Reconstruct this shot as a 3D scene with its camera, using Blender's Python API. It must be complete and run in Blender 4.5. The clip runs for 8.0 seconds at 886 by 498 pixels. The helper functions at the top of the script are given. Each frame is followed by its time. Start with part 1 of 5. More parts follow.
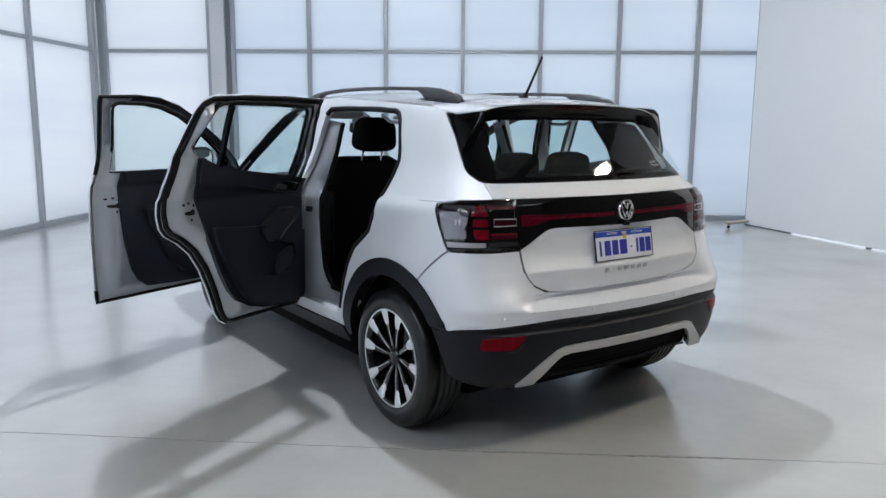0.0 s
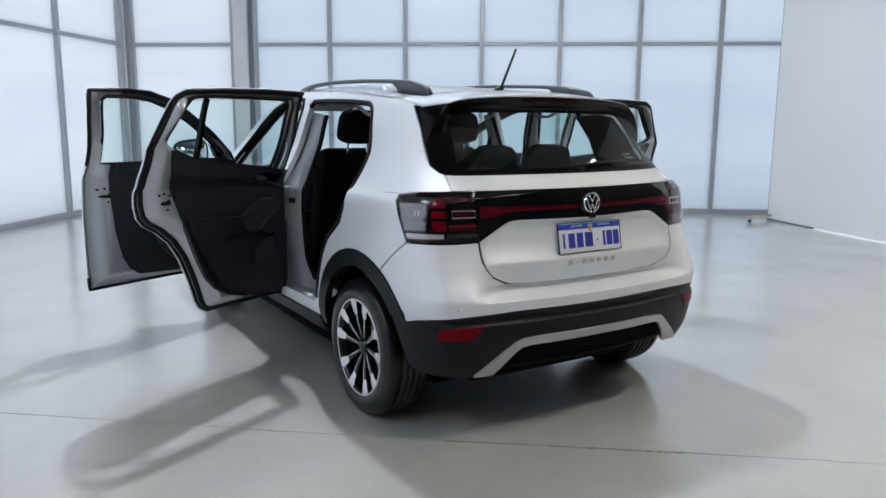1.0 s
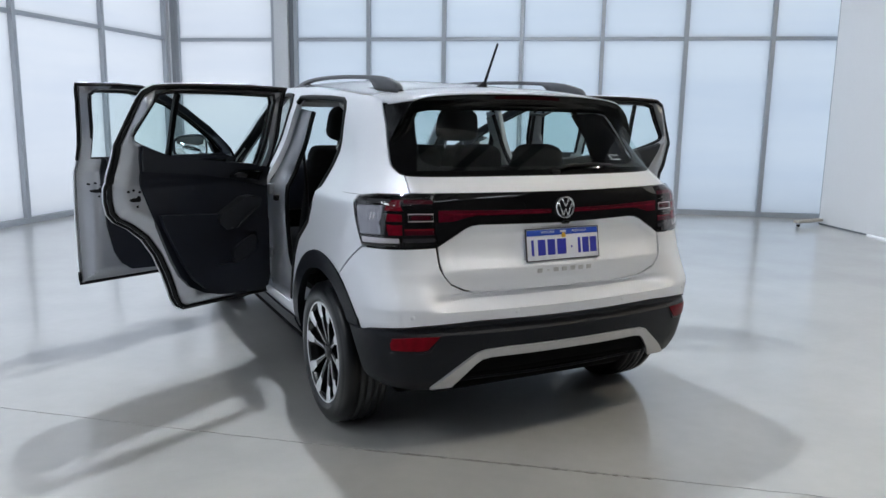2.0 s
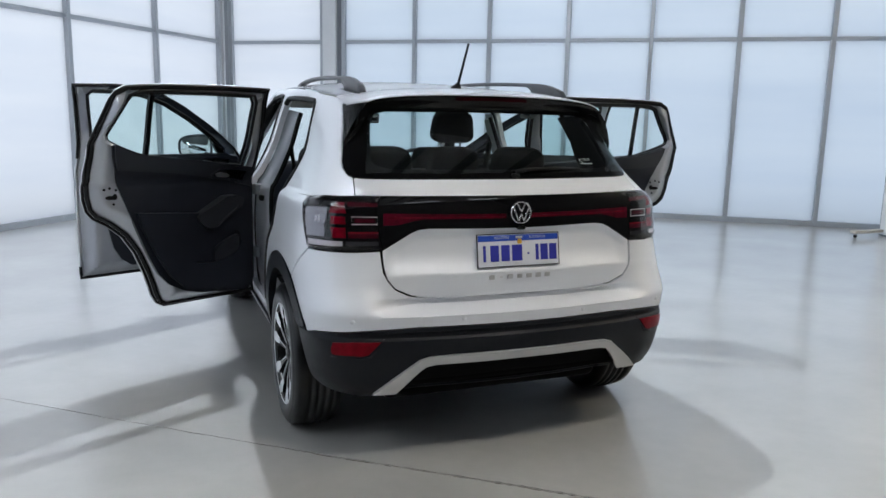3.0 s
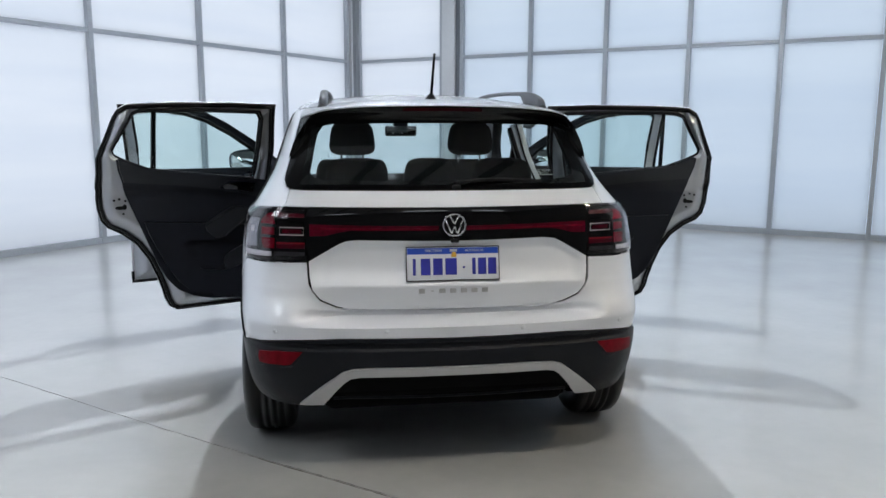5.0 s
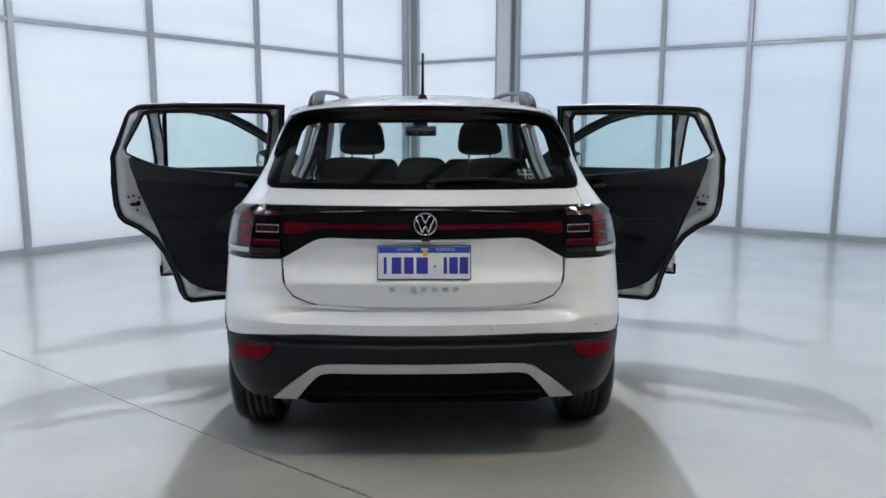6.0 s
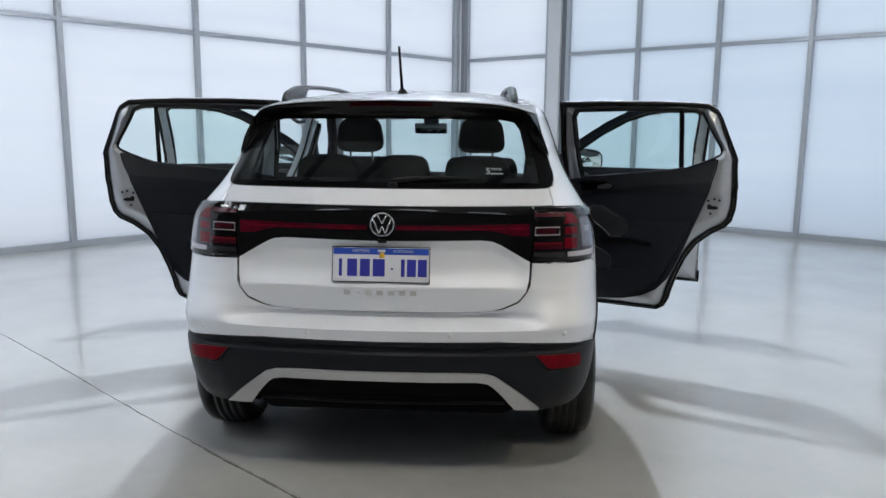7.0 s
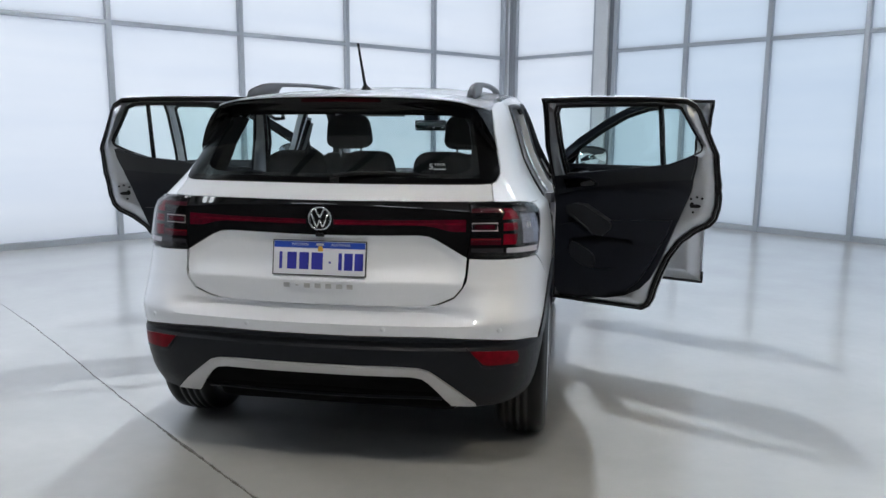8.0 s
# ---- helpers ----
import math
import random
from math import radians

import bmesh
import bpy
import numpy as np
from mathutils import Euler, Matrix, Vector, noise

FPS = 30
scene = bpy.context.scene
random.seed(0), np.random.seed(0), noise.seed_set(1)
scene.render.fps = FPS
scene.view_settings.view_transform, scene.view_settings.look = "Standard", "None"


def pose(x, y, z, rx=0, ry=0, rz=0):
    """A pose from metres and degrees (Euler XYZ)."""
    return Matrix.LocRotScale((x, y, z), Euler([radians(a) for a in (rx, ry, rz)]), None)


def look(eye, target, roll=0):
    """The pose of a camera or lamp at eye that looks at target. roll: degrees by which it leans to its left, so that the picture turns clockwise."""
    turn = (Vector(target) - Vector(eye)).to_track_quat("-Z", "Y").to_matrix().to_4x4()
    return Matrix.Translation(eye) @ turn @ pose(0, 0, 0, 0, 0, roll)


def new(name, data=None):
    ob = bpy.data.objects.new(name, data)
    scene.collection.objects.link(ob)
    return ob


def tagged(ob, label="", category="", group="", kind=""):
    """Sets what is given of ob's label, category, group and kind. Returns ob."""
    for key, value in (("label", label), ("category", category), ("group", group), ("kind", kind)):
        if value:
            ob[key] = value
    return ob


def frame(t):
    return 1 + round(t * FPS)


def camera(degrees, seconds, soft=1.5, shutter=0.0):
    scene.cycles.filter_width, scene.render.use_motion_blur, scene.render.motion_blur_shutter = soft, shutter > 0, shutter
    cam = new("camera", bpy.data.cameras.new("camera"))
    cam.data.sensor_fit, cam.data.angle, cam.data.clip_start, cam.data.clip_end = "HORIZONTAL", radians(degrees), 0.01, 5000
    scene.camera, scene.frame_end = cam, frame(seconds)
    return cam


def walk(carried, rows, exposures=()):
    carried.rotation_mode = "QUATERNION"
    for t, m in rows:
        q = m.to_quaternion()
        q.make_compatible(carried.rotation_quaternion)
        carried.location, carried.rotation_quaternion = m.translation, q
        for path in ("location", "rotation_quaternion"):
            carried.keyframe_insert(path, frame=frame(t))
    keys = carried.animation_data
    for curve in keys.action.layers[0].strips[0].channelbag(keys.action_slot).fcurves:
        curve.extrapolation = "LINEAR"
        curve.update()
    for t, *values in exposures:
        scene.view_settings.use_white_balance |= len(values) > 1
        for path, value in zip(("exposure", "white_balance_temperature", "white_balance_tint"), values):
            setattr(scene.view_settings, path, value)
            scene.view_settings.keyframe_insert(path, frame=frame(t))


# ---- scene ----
cam = camera(60.9, 8.0)
PATH = [
    (0, (-2.606, -2.198, 1.383), (-1.474, -0.58, 1.067), 0.4),
    (0.5, (-2.494, -2.315, 1.386), (-1.398, -0.674, 1.064), 0.4),
    (1, (-2.347, -2.411, 1.385), (-1.303, -0.738, 1.049), 0.4),
    (1.5, (-2.137, -2.426, 1.397), (-1.161, -0.714, 1.052), 0.6),
    (3, (-1.406, -2.629, 1.407), (-0.685, -0.796, 1.06), 1.2),
    (3.5, (-1.175, -2.637, 1.422), (-0.557, -0.765, 1.083), 1.1),
    (4, (-0.922, -2.752, 1.42), (-0.417, -0.846, 1.088), 0.8),
    (4.5, (-0.676, -2.792, 1.409), (-0.287, -0.857, 1.087), 0.4),
    (6, (-0.03, -2.859, 1.398), (0.04, -0.885, 1.084), 0.2),
    (6.5, (0.186, -2.761, 1.394), (0.161, -0.786, 1.078), 0.4),
    (7, (0.406, -2.701, 1.388), (0.286, -0.73, 1.071), 0.5),
    (7.5, (0.702, -2.717, 1.385), (0.484, -0.754, 1.067), 0.5),
    (8, (0.935, -2.653, 1.378), (0.615, -0.705, 1.057), 0.4),
]
walk(cam, [(t, look(eye, target, roll)) for t, eye, target, roll in PATH])

# ---------------------------------------------------------------- light
world = bpy.data.worlds.new("world")
scene.world = world
world.use_nodes = True
bg = world.node_tree.nodes["Background"]
bg.inputs[0].default_value = (0.75, 0.86, 1.0, 1.0)
bg.inputs[1].default_value = 0.2
WINDOW_GLOW = 1.15
KEY_WATTS, BAY_FILL_WATTS, REAR_WATTS, EAST_WATTS = 212.0, 84.0, 82.0, 32.0  # each lamp as a whole


# ---------------------------------------------------------------- materials
def material(name, base, rough=0.5, metal=0.0, coat=0.0, spec=0.5, grain=0.0, grain_scale=60.0, bump=0.0, bump_scale=200.0,
             rough_var=0.0, stain=0.0, stain_scale=1.5, emit=0.0, coat_rough=0.03):
    m = bpy.data.materials.new(name)
    m.use_nodes = True
    nt = m.node_tree
    b = nt.nodes["Principled BSDF"]
    b.inputs["Base Color"].default_value = (*base, 1)
    b.inputs["Roughness"].default_value = rough
    b.inputs["Metallic"].default_value = metal
    b.inputs["Coat Weight"].default_value = coat
    b.inputs["Coat Roughness"].default_value = coat_rough
    b.inputs["Specular IOR Level"].default_value = spec
    if emit:
        b.inputs["Emission Color"].default_value = (*base, 1)
        b.inputs["Emission Strength"].default_value = emit
    co = nt.nodes.new("ShaderNodeTexCoord")

    def noise_node(scale, detail=4.0):
        n = nt.nodes.new("ShaderNodeTexNoise")
        n.inputs["Scale"].default_value = scale
        n.inputs["Detail"].default_value = detail
        nt.links.new(co.outputs["Object"], n.inputs["Vector"])
        return n

    colour = None
    for amount, scale in ((grain, grain_scale), (stain, stain_scale)):
        if not amount:
            continue
        n = noise_node(scale)
        ramp = nt.nodes.new("ShaderNodeMapRange")
        ramp.inputs["From Min"].default_value, ramp.inputs["From Max"].default_value = 0.3, 0.7
        ramp.inputs["To Min"].default_value, ramp.inputs["To Max"].default_value = 1 - amount, 1 + amount
        nt.links.new(n.outputs["Fac"], ramp.inputs["Value"])
        mul = nt.nodes.new("ShaderNodeVectorMath")
        mul.operation = "SCALE"
        if colour is None:
            mul.inputs[0].default_value = base
        else:
            nt.links.new(colour, mul.inputs[0])
        nt.links.new(ramp.outputs["Result"], mul.inputs["Scale"])
        colour = mul.outputs["Vector"]
    if colour is not None:
        nt.links.new(colour, b.inputs["Base Color"])
    if rough_var:
        n = noise_node(3.0)
        ramp = nt.nodes.new("ShaderNodeMapRange")
        ramp.inputs["From Min"].default_value, ramp.inputs["From Max"].default_value = 0.3, 0.7
        ramp.inputs["To Min"].default_value, ramp.inputs["To Max"].default_value = rough - rough_var, rough + rough_var
        nt.links.new(n.outputs["Fac"], ramp.inputs["Value"])
        nt.links.new(ramp.outputs["Result"], b.inputs["Roughness"])
    if bump:
        n = noise_node(bump_scale, 2.0)
        bp = nt.nodes.new("ShaderNodeBump")
        bp.inputs["Strength"].default_value = bump
        bp.inputs["Distance"].default_value = 0.002
        nt.links.new(n.outputs["Fac"], bp.inputs["Height"])
        nt.links.new(bp.outputs["Normal"], b.inputs["Normal"])
    return m


def glass(name, tint, gloss=0.9, least=0.06):
    m = bpy.data.materials.new(name)
    m.use_nodes = True
    nt = m.node_tree
    nt.nodes.remove(nt.nodes["Principled BSDF"])
    out = nt.nodes["Material Output"]
    tr = nt.nodes.new("ShaderNodeBsdfTransparent")
    tr.inputs[0].default_value = (*tint, 1)
    gl = nt.nodes.new("ShaderNodeBsdfGlossy")
    gl.inputs["Roughness"].default_value = 0.01
    gl.inputs["Color"].default_value = (gloss, gloss, gloss, 1)
    lw = nt.nodes.new("ShaderNodeLayerWeight")
    lw.inputs["Blend"].default_value = 0.5
    pw = nt.nodes.new("ShaderNodeMath")
    pw.operation = "POWER"
    pw.inputs[1].default_value = 5.0
    nt.links.new(lw.outputs["Facing"], pw.inputs[0])
    fr = nt.nodes.new("ShaderNodeMapRange")
    fr.inputs["To Min"].default_value, fr.inputs["To Max"].default_value = least, 1.0
    nt.links.new(pw.outputs[0], fr.inputs["Value"])
    mix = nt.nodes.new("ShaderNodeMixShader")
    nt.links.new(fr.outputs[0], mix.inputs[0])
    nt.links.new(tr.outputs[0], mix.inputs[1])
    nt.links.new(gl.outputs[0], mix.inputs[2])
    nt.links.new(mix.outputs[0], out.inputs["Surface"])
    return m


def frosted(name):
    m = bpy.data.materials.new(name)
    m.use_nodes = True
    nt = m.node_tree
    nt.nodes.remove(nt.nodes["Principled BSDF"])
    out = nt.nodes["Material Output"]
    tl = nt.nodes.new("ShaderNodeBsdfTranslucent")
    co = nt.nodes.new("ShaderNodeTexCoord")
    n = nt.nodes.new("ShaderNodeTexNoise")
    n.inputs["Scale"].default_value = 0.8
    n.inputs["Detail"].default_value = 3.0
    mp = nt.nodes.new("ShaderNodeMapping")
    mp.inputs["Scale"].default_value = (0.35, 0.35, 3.5)
    nt.links.new(co.outputs["Object"], mp.inputs["Vector"])
    nt.links.new(mp.outputs["Vector"], n.inputs["Vector"])
    rp = nt.nodes.new("ShaderNodeValToRGB")
    rp.color_ramp.elements[0].position, rp.color_ramp.elements[1].position = 0.3, 0.7
    rp.color_ramp.elements[0].color = (0.825, 0.835, 0.85, 1)
    rp.color_ramp.elements[1].color = (0.88, 0.88, 0.88, 1)
    nt.links.new(n.outputs["Fac"], rp.inputs["Fac"])
    nt.links.new(rp.outputs["Color"], tl.inputs["Color"])
    gl = nt.nodes.new("ShaderNodeBsdfGlossy")
    gl.inputs["Roughness"].default_value = 0.3
    mix = nt.nodes.new("ShaderNodeMixShader")
    mix.inputs[0].default_value = 0.05
    nt.links.new(tl.outputs[0], mix.inputs[1])
    nt.links.new(gl.outputs[0], mix.inputs[2])
    nt.links.new(mix.outputs[0], out.inputs["Surface"])
    return m


def glow(name, colour, strength):
    m = bpy.data.materials.new(name)
    m.use_nodes = True
    nt = m.node_tree
    nt.nodes.remove(nt.nodes["Principled BSDF"])
    e = nt.nodes.new("ShaderNodeEmission")
    e.inputs[0].default_value = (*colour, 1)
    e.inputs[1].default_value = strength
    nt.links.new(e.outputs[0], nt.nodes["Material Output"].inputs["Surface"])
    return m


PAINT = material("silver_paint", (0.82, 0.838, 0.885), 0.56, 0.44, 0.9, grain=0.03, grain_scale=900.0, coat_rough=0.03)
# darker tone of the body silver, for the doors' inner panels and hinges
JAMB = material("jamb_darker_silver", (0.43, 0.444, 0.480), 0.40, 0.78, 0.4, grain=0.03, grain_scale=700.0, stain=0.05, stain_scale=6.0)
GLOSS_BLACK = material("gloss_black", (0.003, 0.003, 0.0035), 0.06, 0.0, 0.3, spec=0.4)
BORDER_BLACK = material("printed_black", (0.003, 0.003, 0.0035), 0.22, spec=0.12)
CLADDING = material("cladding_plastic", (0.0055, 0.0068, 0.0105), 0.40, spec=0.22, grain=0.12, grain_scale=14.0, bump=0.3, bump_scale=900.0)
RUBBER = material("rubber", (0.0050, 0.0054, 0.0070), 0.30, spec=0.42, grain=0.06, grain_scale=30.0, bump=0.2, bump_scale=300.0)
SEAL = material("seal_rubber", (0.005, 0.005, 0.006), 0.5, spec=0.2, grain=0.1, grain_scale=40.0)
TRIM = material("door_trim_plastic", (0.0070, 0.0090, 0.0160), 0.40, spec=0.40, grain=0.12, grain_scale=10.0, bump=0.35, bump_scale=700.0)
PULL = material("pull_plastic", (0.020, 0.022, 0.028), 0.40, spec=0.5, grain=0.1, grain_scale=12.0, bump=0.3, bump_scale=500.0)
TRIM_SOFT = material("trim_soft", (0.0145, 0.0165, 0.0230), 0.40, spec=0.5, grain=0.1, grain_scale=12.0, bump=0.3, bump_scale=500.0)
FABRIC = material("seat_fabric", (0.0065, 0.0068, 0.0080), 0.85, spec=0.15, grain=0.25, grain_scale=120.0, bump=0.5, bump_scale=500.0)
DARK = material("underbody", (0.003, 0.003, 0.0036), 0.85, spec=0.1, grain=0.2, grain_scale=8.0)
HEADLINER = material("headliner", (0.42, 0.42, 0.41), 0.9, grain=0.06, grain_scale=80.0)
DARK_CHROME = material("dull_chrome", (0.22, 0.225, 0.24), 0.30, 0.8, grain=0.06, grain_scale=60.0)
SATIN = material("satin_silver", (0.54, 0.54, 0.555), 0.36, 0.6, grain=0.04, grain_scale=200.0)
CHROME = material("chrome", (0.82, 0.83, 0.85), 0.12, 1.0, grain=0.02)
BRAKE_LENS = material("brake_lens", (0.022, 0.0006, 0.002), 0.2, spec=0.1)
RED_LENS = material("red_lens", (0.20, 0.0012, 0.012), 0.2, 0.0, 0.0, spec=0.12, grain=0.35, grain_scale=30.0, stain=0.3, stain_scale=14.0)
REFLECTOR_RED = material("reflector_red", (0.15, 0.002, 0.008), 0.3, 0.0, 0.0, spec=0.08, grain=0.25, grain_scale=40.0)
PINK_LENS = material("pale_red_lens", (0.22, 0.012, 0.022), 0.2, 0.0, 0.0, spec=0.2)
DEEP_RED = material("deep_red_lens", (0.058, 0.001, 0.008), 0.3, 0.0, 0.35, spec=0.1, grain=0.5, grain_scale=45.0, stain=0.35, stain_scale=9.0)
RED_LINE = material("red_line_lens", (0.11, 0.001, 0.010), 0.3, 0.0, 0.3, spec=0.1, grain=0.5, grain_scale=30.0)
DIM_LENS = material("grey_lens", (0.050, 0.052, 0.058), 0.15, 0.3, 0.3)
CLEAR_LENS = material("clear_lens", (0.80, 0.81, 0.84), 0.12, 0.3, 1.0)
SMOKE_LENS = material("smoke_lens", (0.42, 0.44, 0.46), 0.04, 1.0, 0.0, grain=0.1, grain_scale=25.0)
ALLOY_DARK = material("alloy_black", (0.006, 0.006, 0.0066), 0.22, 0.0, 0.3, spec=0.4)
ALLOY = material("alloy_machined", (0.86, 0.87, 0.89), 0.32, 0.45, 0.4)
STEEL = material("brake_steel", (0.35, 0.35, 0.36), 0.35, 0.9, grain=0.1, grain_scale=30.0)
LINE_LENS = material("pale_line_lens", (0.78, 0.70, 0.72), 0.3, 0.0, 0.3)
PLATE_WHITE = material("plate_white", (0.72, 0.73, 0.78), 0.4, 0.0, 0.3)
PLATE_BLUE = material("plate_blue", (0.02, 0.07, 0.42), 0.4, 0.0, 0.3)
INK_BLUE = material("ink_blue", (0.03, 0.035, 0.33), 0.45)
YELLOW = material("badge_yellow", (0.75, 0.42, 0.05), 0.45)
WHITE_INK = material("white_ink", (0.55, 0.56, 0.58), 0.5)
SCREEN_GLASS = glass("door_glass", (0.84, 0.935, 0.92))
REAR_GLASS = glass("rear_glass", (0.76, 0.86, 0.86))
FRONT_GLASS = glass("windscreen_glass", (0.86, 0.94, 0.93))
LAMP_COVER = glass("lamp_cover", (0.76, 0.73, 0.745), 0.9, 0.045)
MIRROR = material("mirror_glass", (0.85, 0.87, 0.88), 0.02, 1.0)
WALL_WHITE = material("white_wall_paint", (0.86, 0.865, 0.88), 0.8, grain=0.006, grain_scale=30.0, stain=0.02, stain_scale=0.4)
SOUTH_GREY = material("grey_wall_paint", (0.05, 0.05, 0.052), 0.8, grain=0.02, grain_scale=30.0, stain=0.03, stain_scale=0.5)
BEIGE = material("beige_board", (0.50, 0.46, 0.40), 0.6, grain=0.08, grain_scale=30.0)
LAMP_WHITE = material("lamp_housing", (0.75, 0.75, 0.75), 0.5)
CEILING_PALE = material("pale_ceiling_sheet", (0.62, 0.62, 0.61), 0.8, grain=0.04, grain_scale=20.0, stain=0.08, stain_scale=0.7)
CEILING_GREY = material("ceiling_paint", (0.11, 0.11, 0.115), 0.85, grain=0.03, grain_scale=20.0, stain=0.03, stain_scale=0.4)
MULLION = material("mullion_aluminium", (0.40, 0.425, 0.46), 0.42, 0.4, grain=0.04, grain_scale=50.0, stain=0.04, stain_scale=2.0)
POST_DARK = material("dark_post", (0.16, 0.175, 0.20), 0.45, 0.3, grain=0.04, grain_scale=40.0)
RAIL = material("rail_anodised", (0.055, 0.057, 0.064), 0.42, 0.3, 0.1, grain=0.03, grain_scale=60.0)
COLUMN = material("column_paint", (0.66, 0.68, 0.71), 0.6, grain=0.03, grain_scale=40.0, stain=0.04, stain_scale=1.0)
LAMP_REAR = glow("lamp_rear", (1.0, 0.965, 0.90), REAR_WATTS / (math.pi * 0.0864))
FROSTED = frosted("frosted_pane")
DAYLIGHT_A = glow("daylight_west", (0.79, 0.872, 1.0), WINDOW_GLOW * 1.16)
DAYLIGHT_B = glow("daylight_north", (0.72, 0.86, 1.04), WINDOW_GLOW)
LAMP_COOL = glow("lamp_cool", (0.86, 0.95, 1.05), KEY_WATTS / (math.pi * 0.0211))
LAMP_BAY_FILL = glow("lamp_bay_fill", (0.90, 0.965, 1.03), BAY_FILL_WATTS / (math.pi * 2.16))
LAMP_EAST = glow("lamp_east", (1.0, 0.89, 0.68), EAST_WATTS / (math.pi * 0.047))
GROOVE = material("joint_dirt", (0.15, 0.14, 0.125), 0.9, grain=0.3, grain_scale=20.0)


def concrete():
    m = material("polished_concrete", (0.445, 0.442, 0.424), 0.3, 0.0, 1.0, 0.7, coat_rough=0.155)
    nt = m.node_tree
    b = nt.nodes["Principled BSDF"]
    co = nt.nodes.new("ShaderNodeTexCoord")
    fac = None
    for scale, detail, lo, hi in ((0.35, 3.0, 0.90, 1.08), (1.7, 3.0, 0.91, 1.07), (14.0, 2.0, 0.98, 1.02)):
        n = nt.nodes.new("ShaderNodeTexNoise")
        n.inputs["Scale"].default_value = scale
        n.inputs["Detail"].default_value = detail
        nt.links.new(co.outputs["Object"], n.inputs["Vector"])
        r = nt.nodes.new("ShaderNodeMapRange")
        r.inputs["From Min"].default_value, r.inputs["From Max"].default_value = 0.3, 0.7
        r.inputs["To Min"].default_value, r.inputs["To Max"].default_value = lo, hi
        nt.links.new(n.outputs["Fac"], r.inputs["Value"])
        if fac is None:
            fac = r.outputs["Result"]
        else:
            mu = nt.nodes.new("ShaderNodeMath")
            mu.operation = "MULTIPLY"
            nt.links.new(fac, mu.inputs[0])
            nt.links.new(r.outputs["Result"], mu.inputs[1])
            fac = mu.outputs[0]
    sc = nt.nodes.new("ShaderNodeVectorMath")
    sc.operation = "SCALE"
    sc.inputs[0].default_value = (0.445, 0.442, 0.424)
    nt.links.new(fac, sc.inputs["Scale"])
    nt.links.new(sc.outputs["Vector"], b.inputs["Base Color"])
    n = nt.nodes.new("ShaderNodeTexNoise")
    n.inputs["Scale"].default_value = 1.3
    n.inputs["Detail"].default_value = 2.0
    nt.links.new(co.outputs["Object"], n.inputs["Vector"])
    r = nt.nodes.new("ShaderNodeMapRange")
    r.inputs["From Min"].default_value, r.inputs["From Max"].default_value = 0.3, 0.7
    r.inputs["To Min"].default_value, r.inputs["To Max"].default_value = 0.28, 0.34
    nt.links.new(n.outputs["Fac"], r.inputs["Value"])
    nt.links.new(r.outputs["Result"], b.inputs["Roughness"])
    return m


CONCRETE = concrete()


# ---------------------------------------------------------------- mesh tools
def link_mesh(name, bm, mat, parent=None, label="", smooth=True, bevel=0.0, shadow=True):
    me = bpy.data.meshes.new(name)
    bmesh.ops.recalc_face_normals(bm, faces=bm.faces[:])
    bm.to_mesh(me)
    bm.free()
    me.materials.append(mat)
    if smooth:
        me.shade_smooth()
    ob = new(name, me)
    if parent is not None:
        ob.parent = parent
    if label:
        tagged(ob, label)
    if bevel:
        mod = ob.modifiers.new("edge", "BEVEL")
        mod.width, mod.segments, mod.limit_method, mod.angle_limit = bevel, 2, "ANGLE", radians(40)
        mod.harden_normals = True
    if not shadow:
        ob.visible_shadow = False
    return ob


def part(name, bm, mat, parent, label="", smooth=True, bevel=0.0, shadow=True):
    return link_mesh(name, bm, mat, parent, label, smooth, bevel, shadow)


def box_bm(size, at=(0, 0, 0), bevel=0.0, segs=2, turn=None):
    bm = bmesh.new()
    bmesh.ops.create_cube(bm, size=1.0)
    bmesh.ops.scale(bm, vec=size, verts=bm.verts)
    if bevel:
        bmesh.ops.bevel(bm, geom=bm.edges[:], offset=bevel, segments=segs, profile=0.6, affect="EDGES")
    if turn is not None:
        bmesh.ops.transform(bm, matrix=turn, verts=bm.verts)
    bmesh.ops.translate(bm, vec=at, verts=bm.verts)
    return bm


def lathe(profile, n=64, axis="x"):
    """A profile of (radius, along) turned round an axis."""
    bm = bmesh.new()
    rings = []
    for r, a in profile:
        ring = []
        for i in range(n):
            c, s = math.cos(2 * math.pi * i / n), math.sin(2 * math.pi * i / n)
            p = {"x": (a, r * c, r * s), "y": (r * c, a, r * s), "z": (r * c, r * s, a)}[axis]
            ring.append(bm.verts.new(p))
        rings.append(ring)
    for a, b in zip(rings, rings[1:]):
        for i in range(n):
            bm.faces.new((a[i], a[(i + 1) % n], b[(i + 1) % n], b[i]))
    return bm


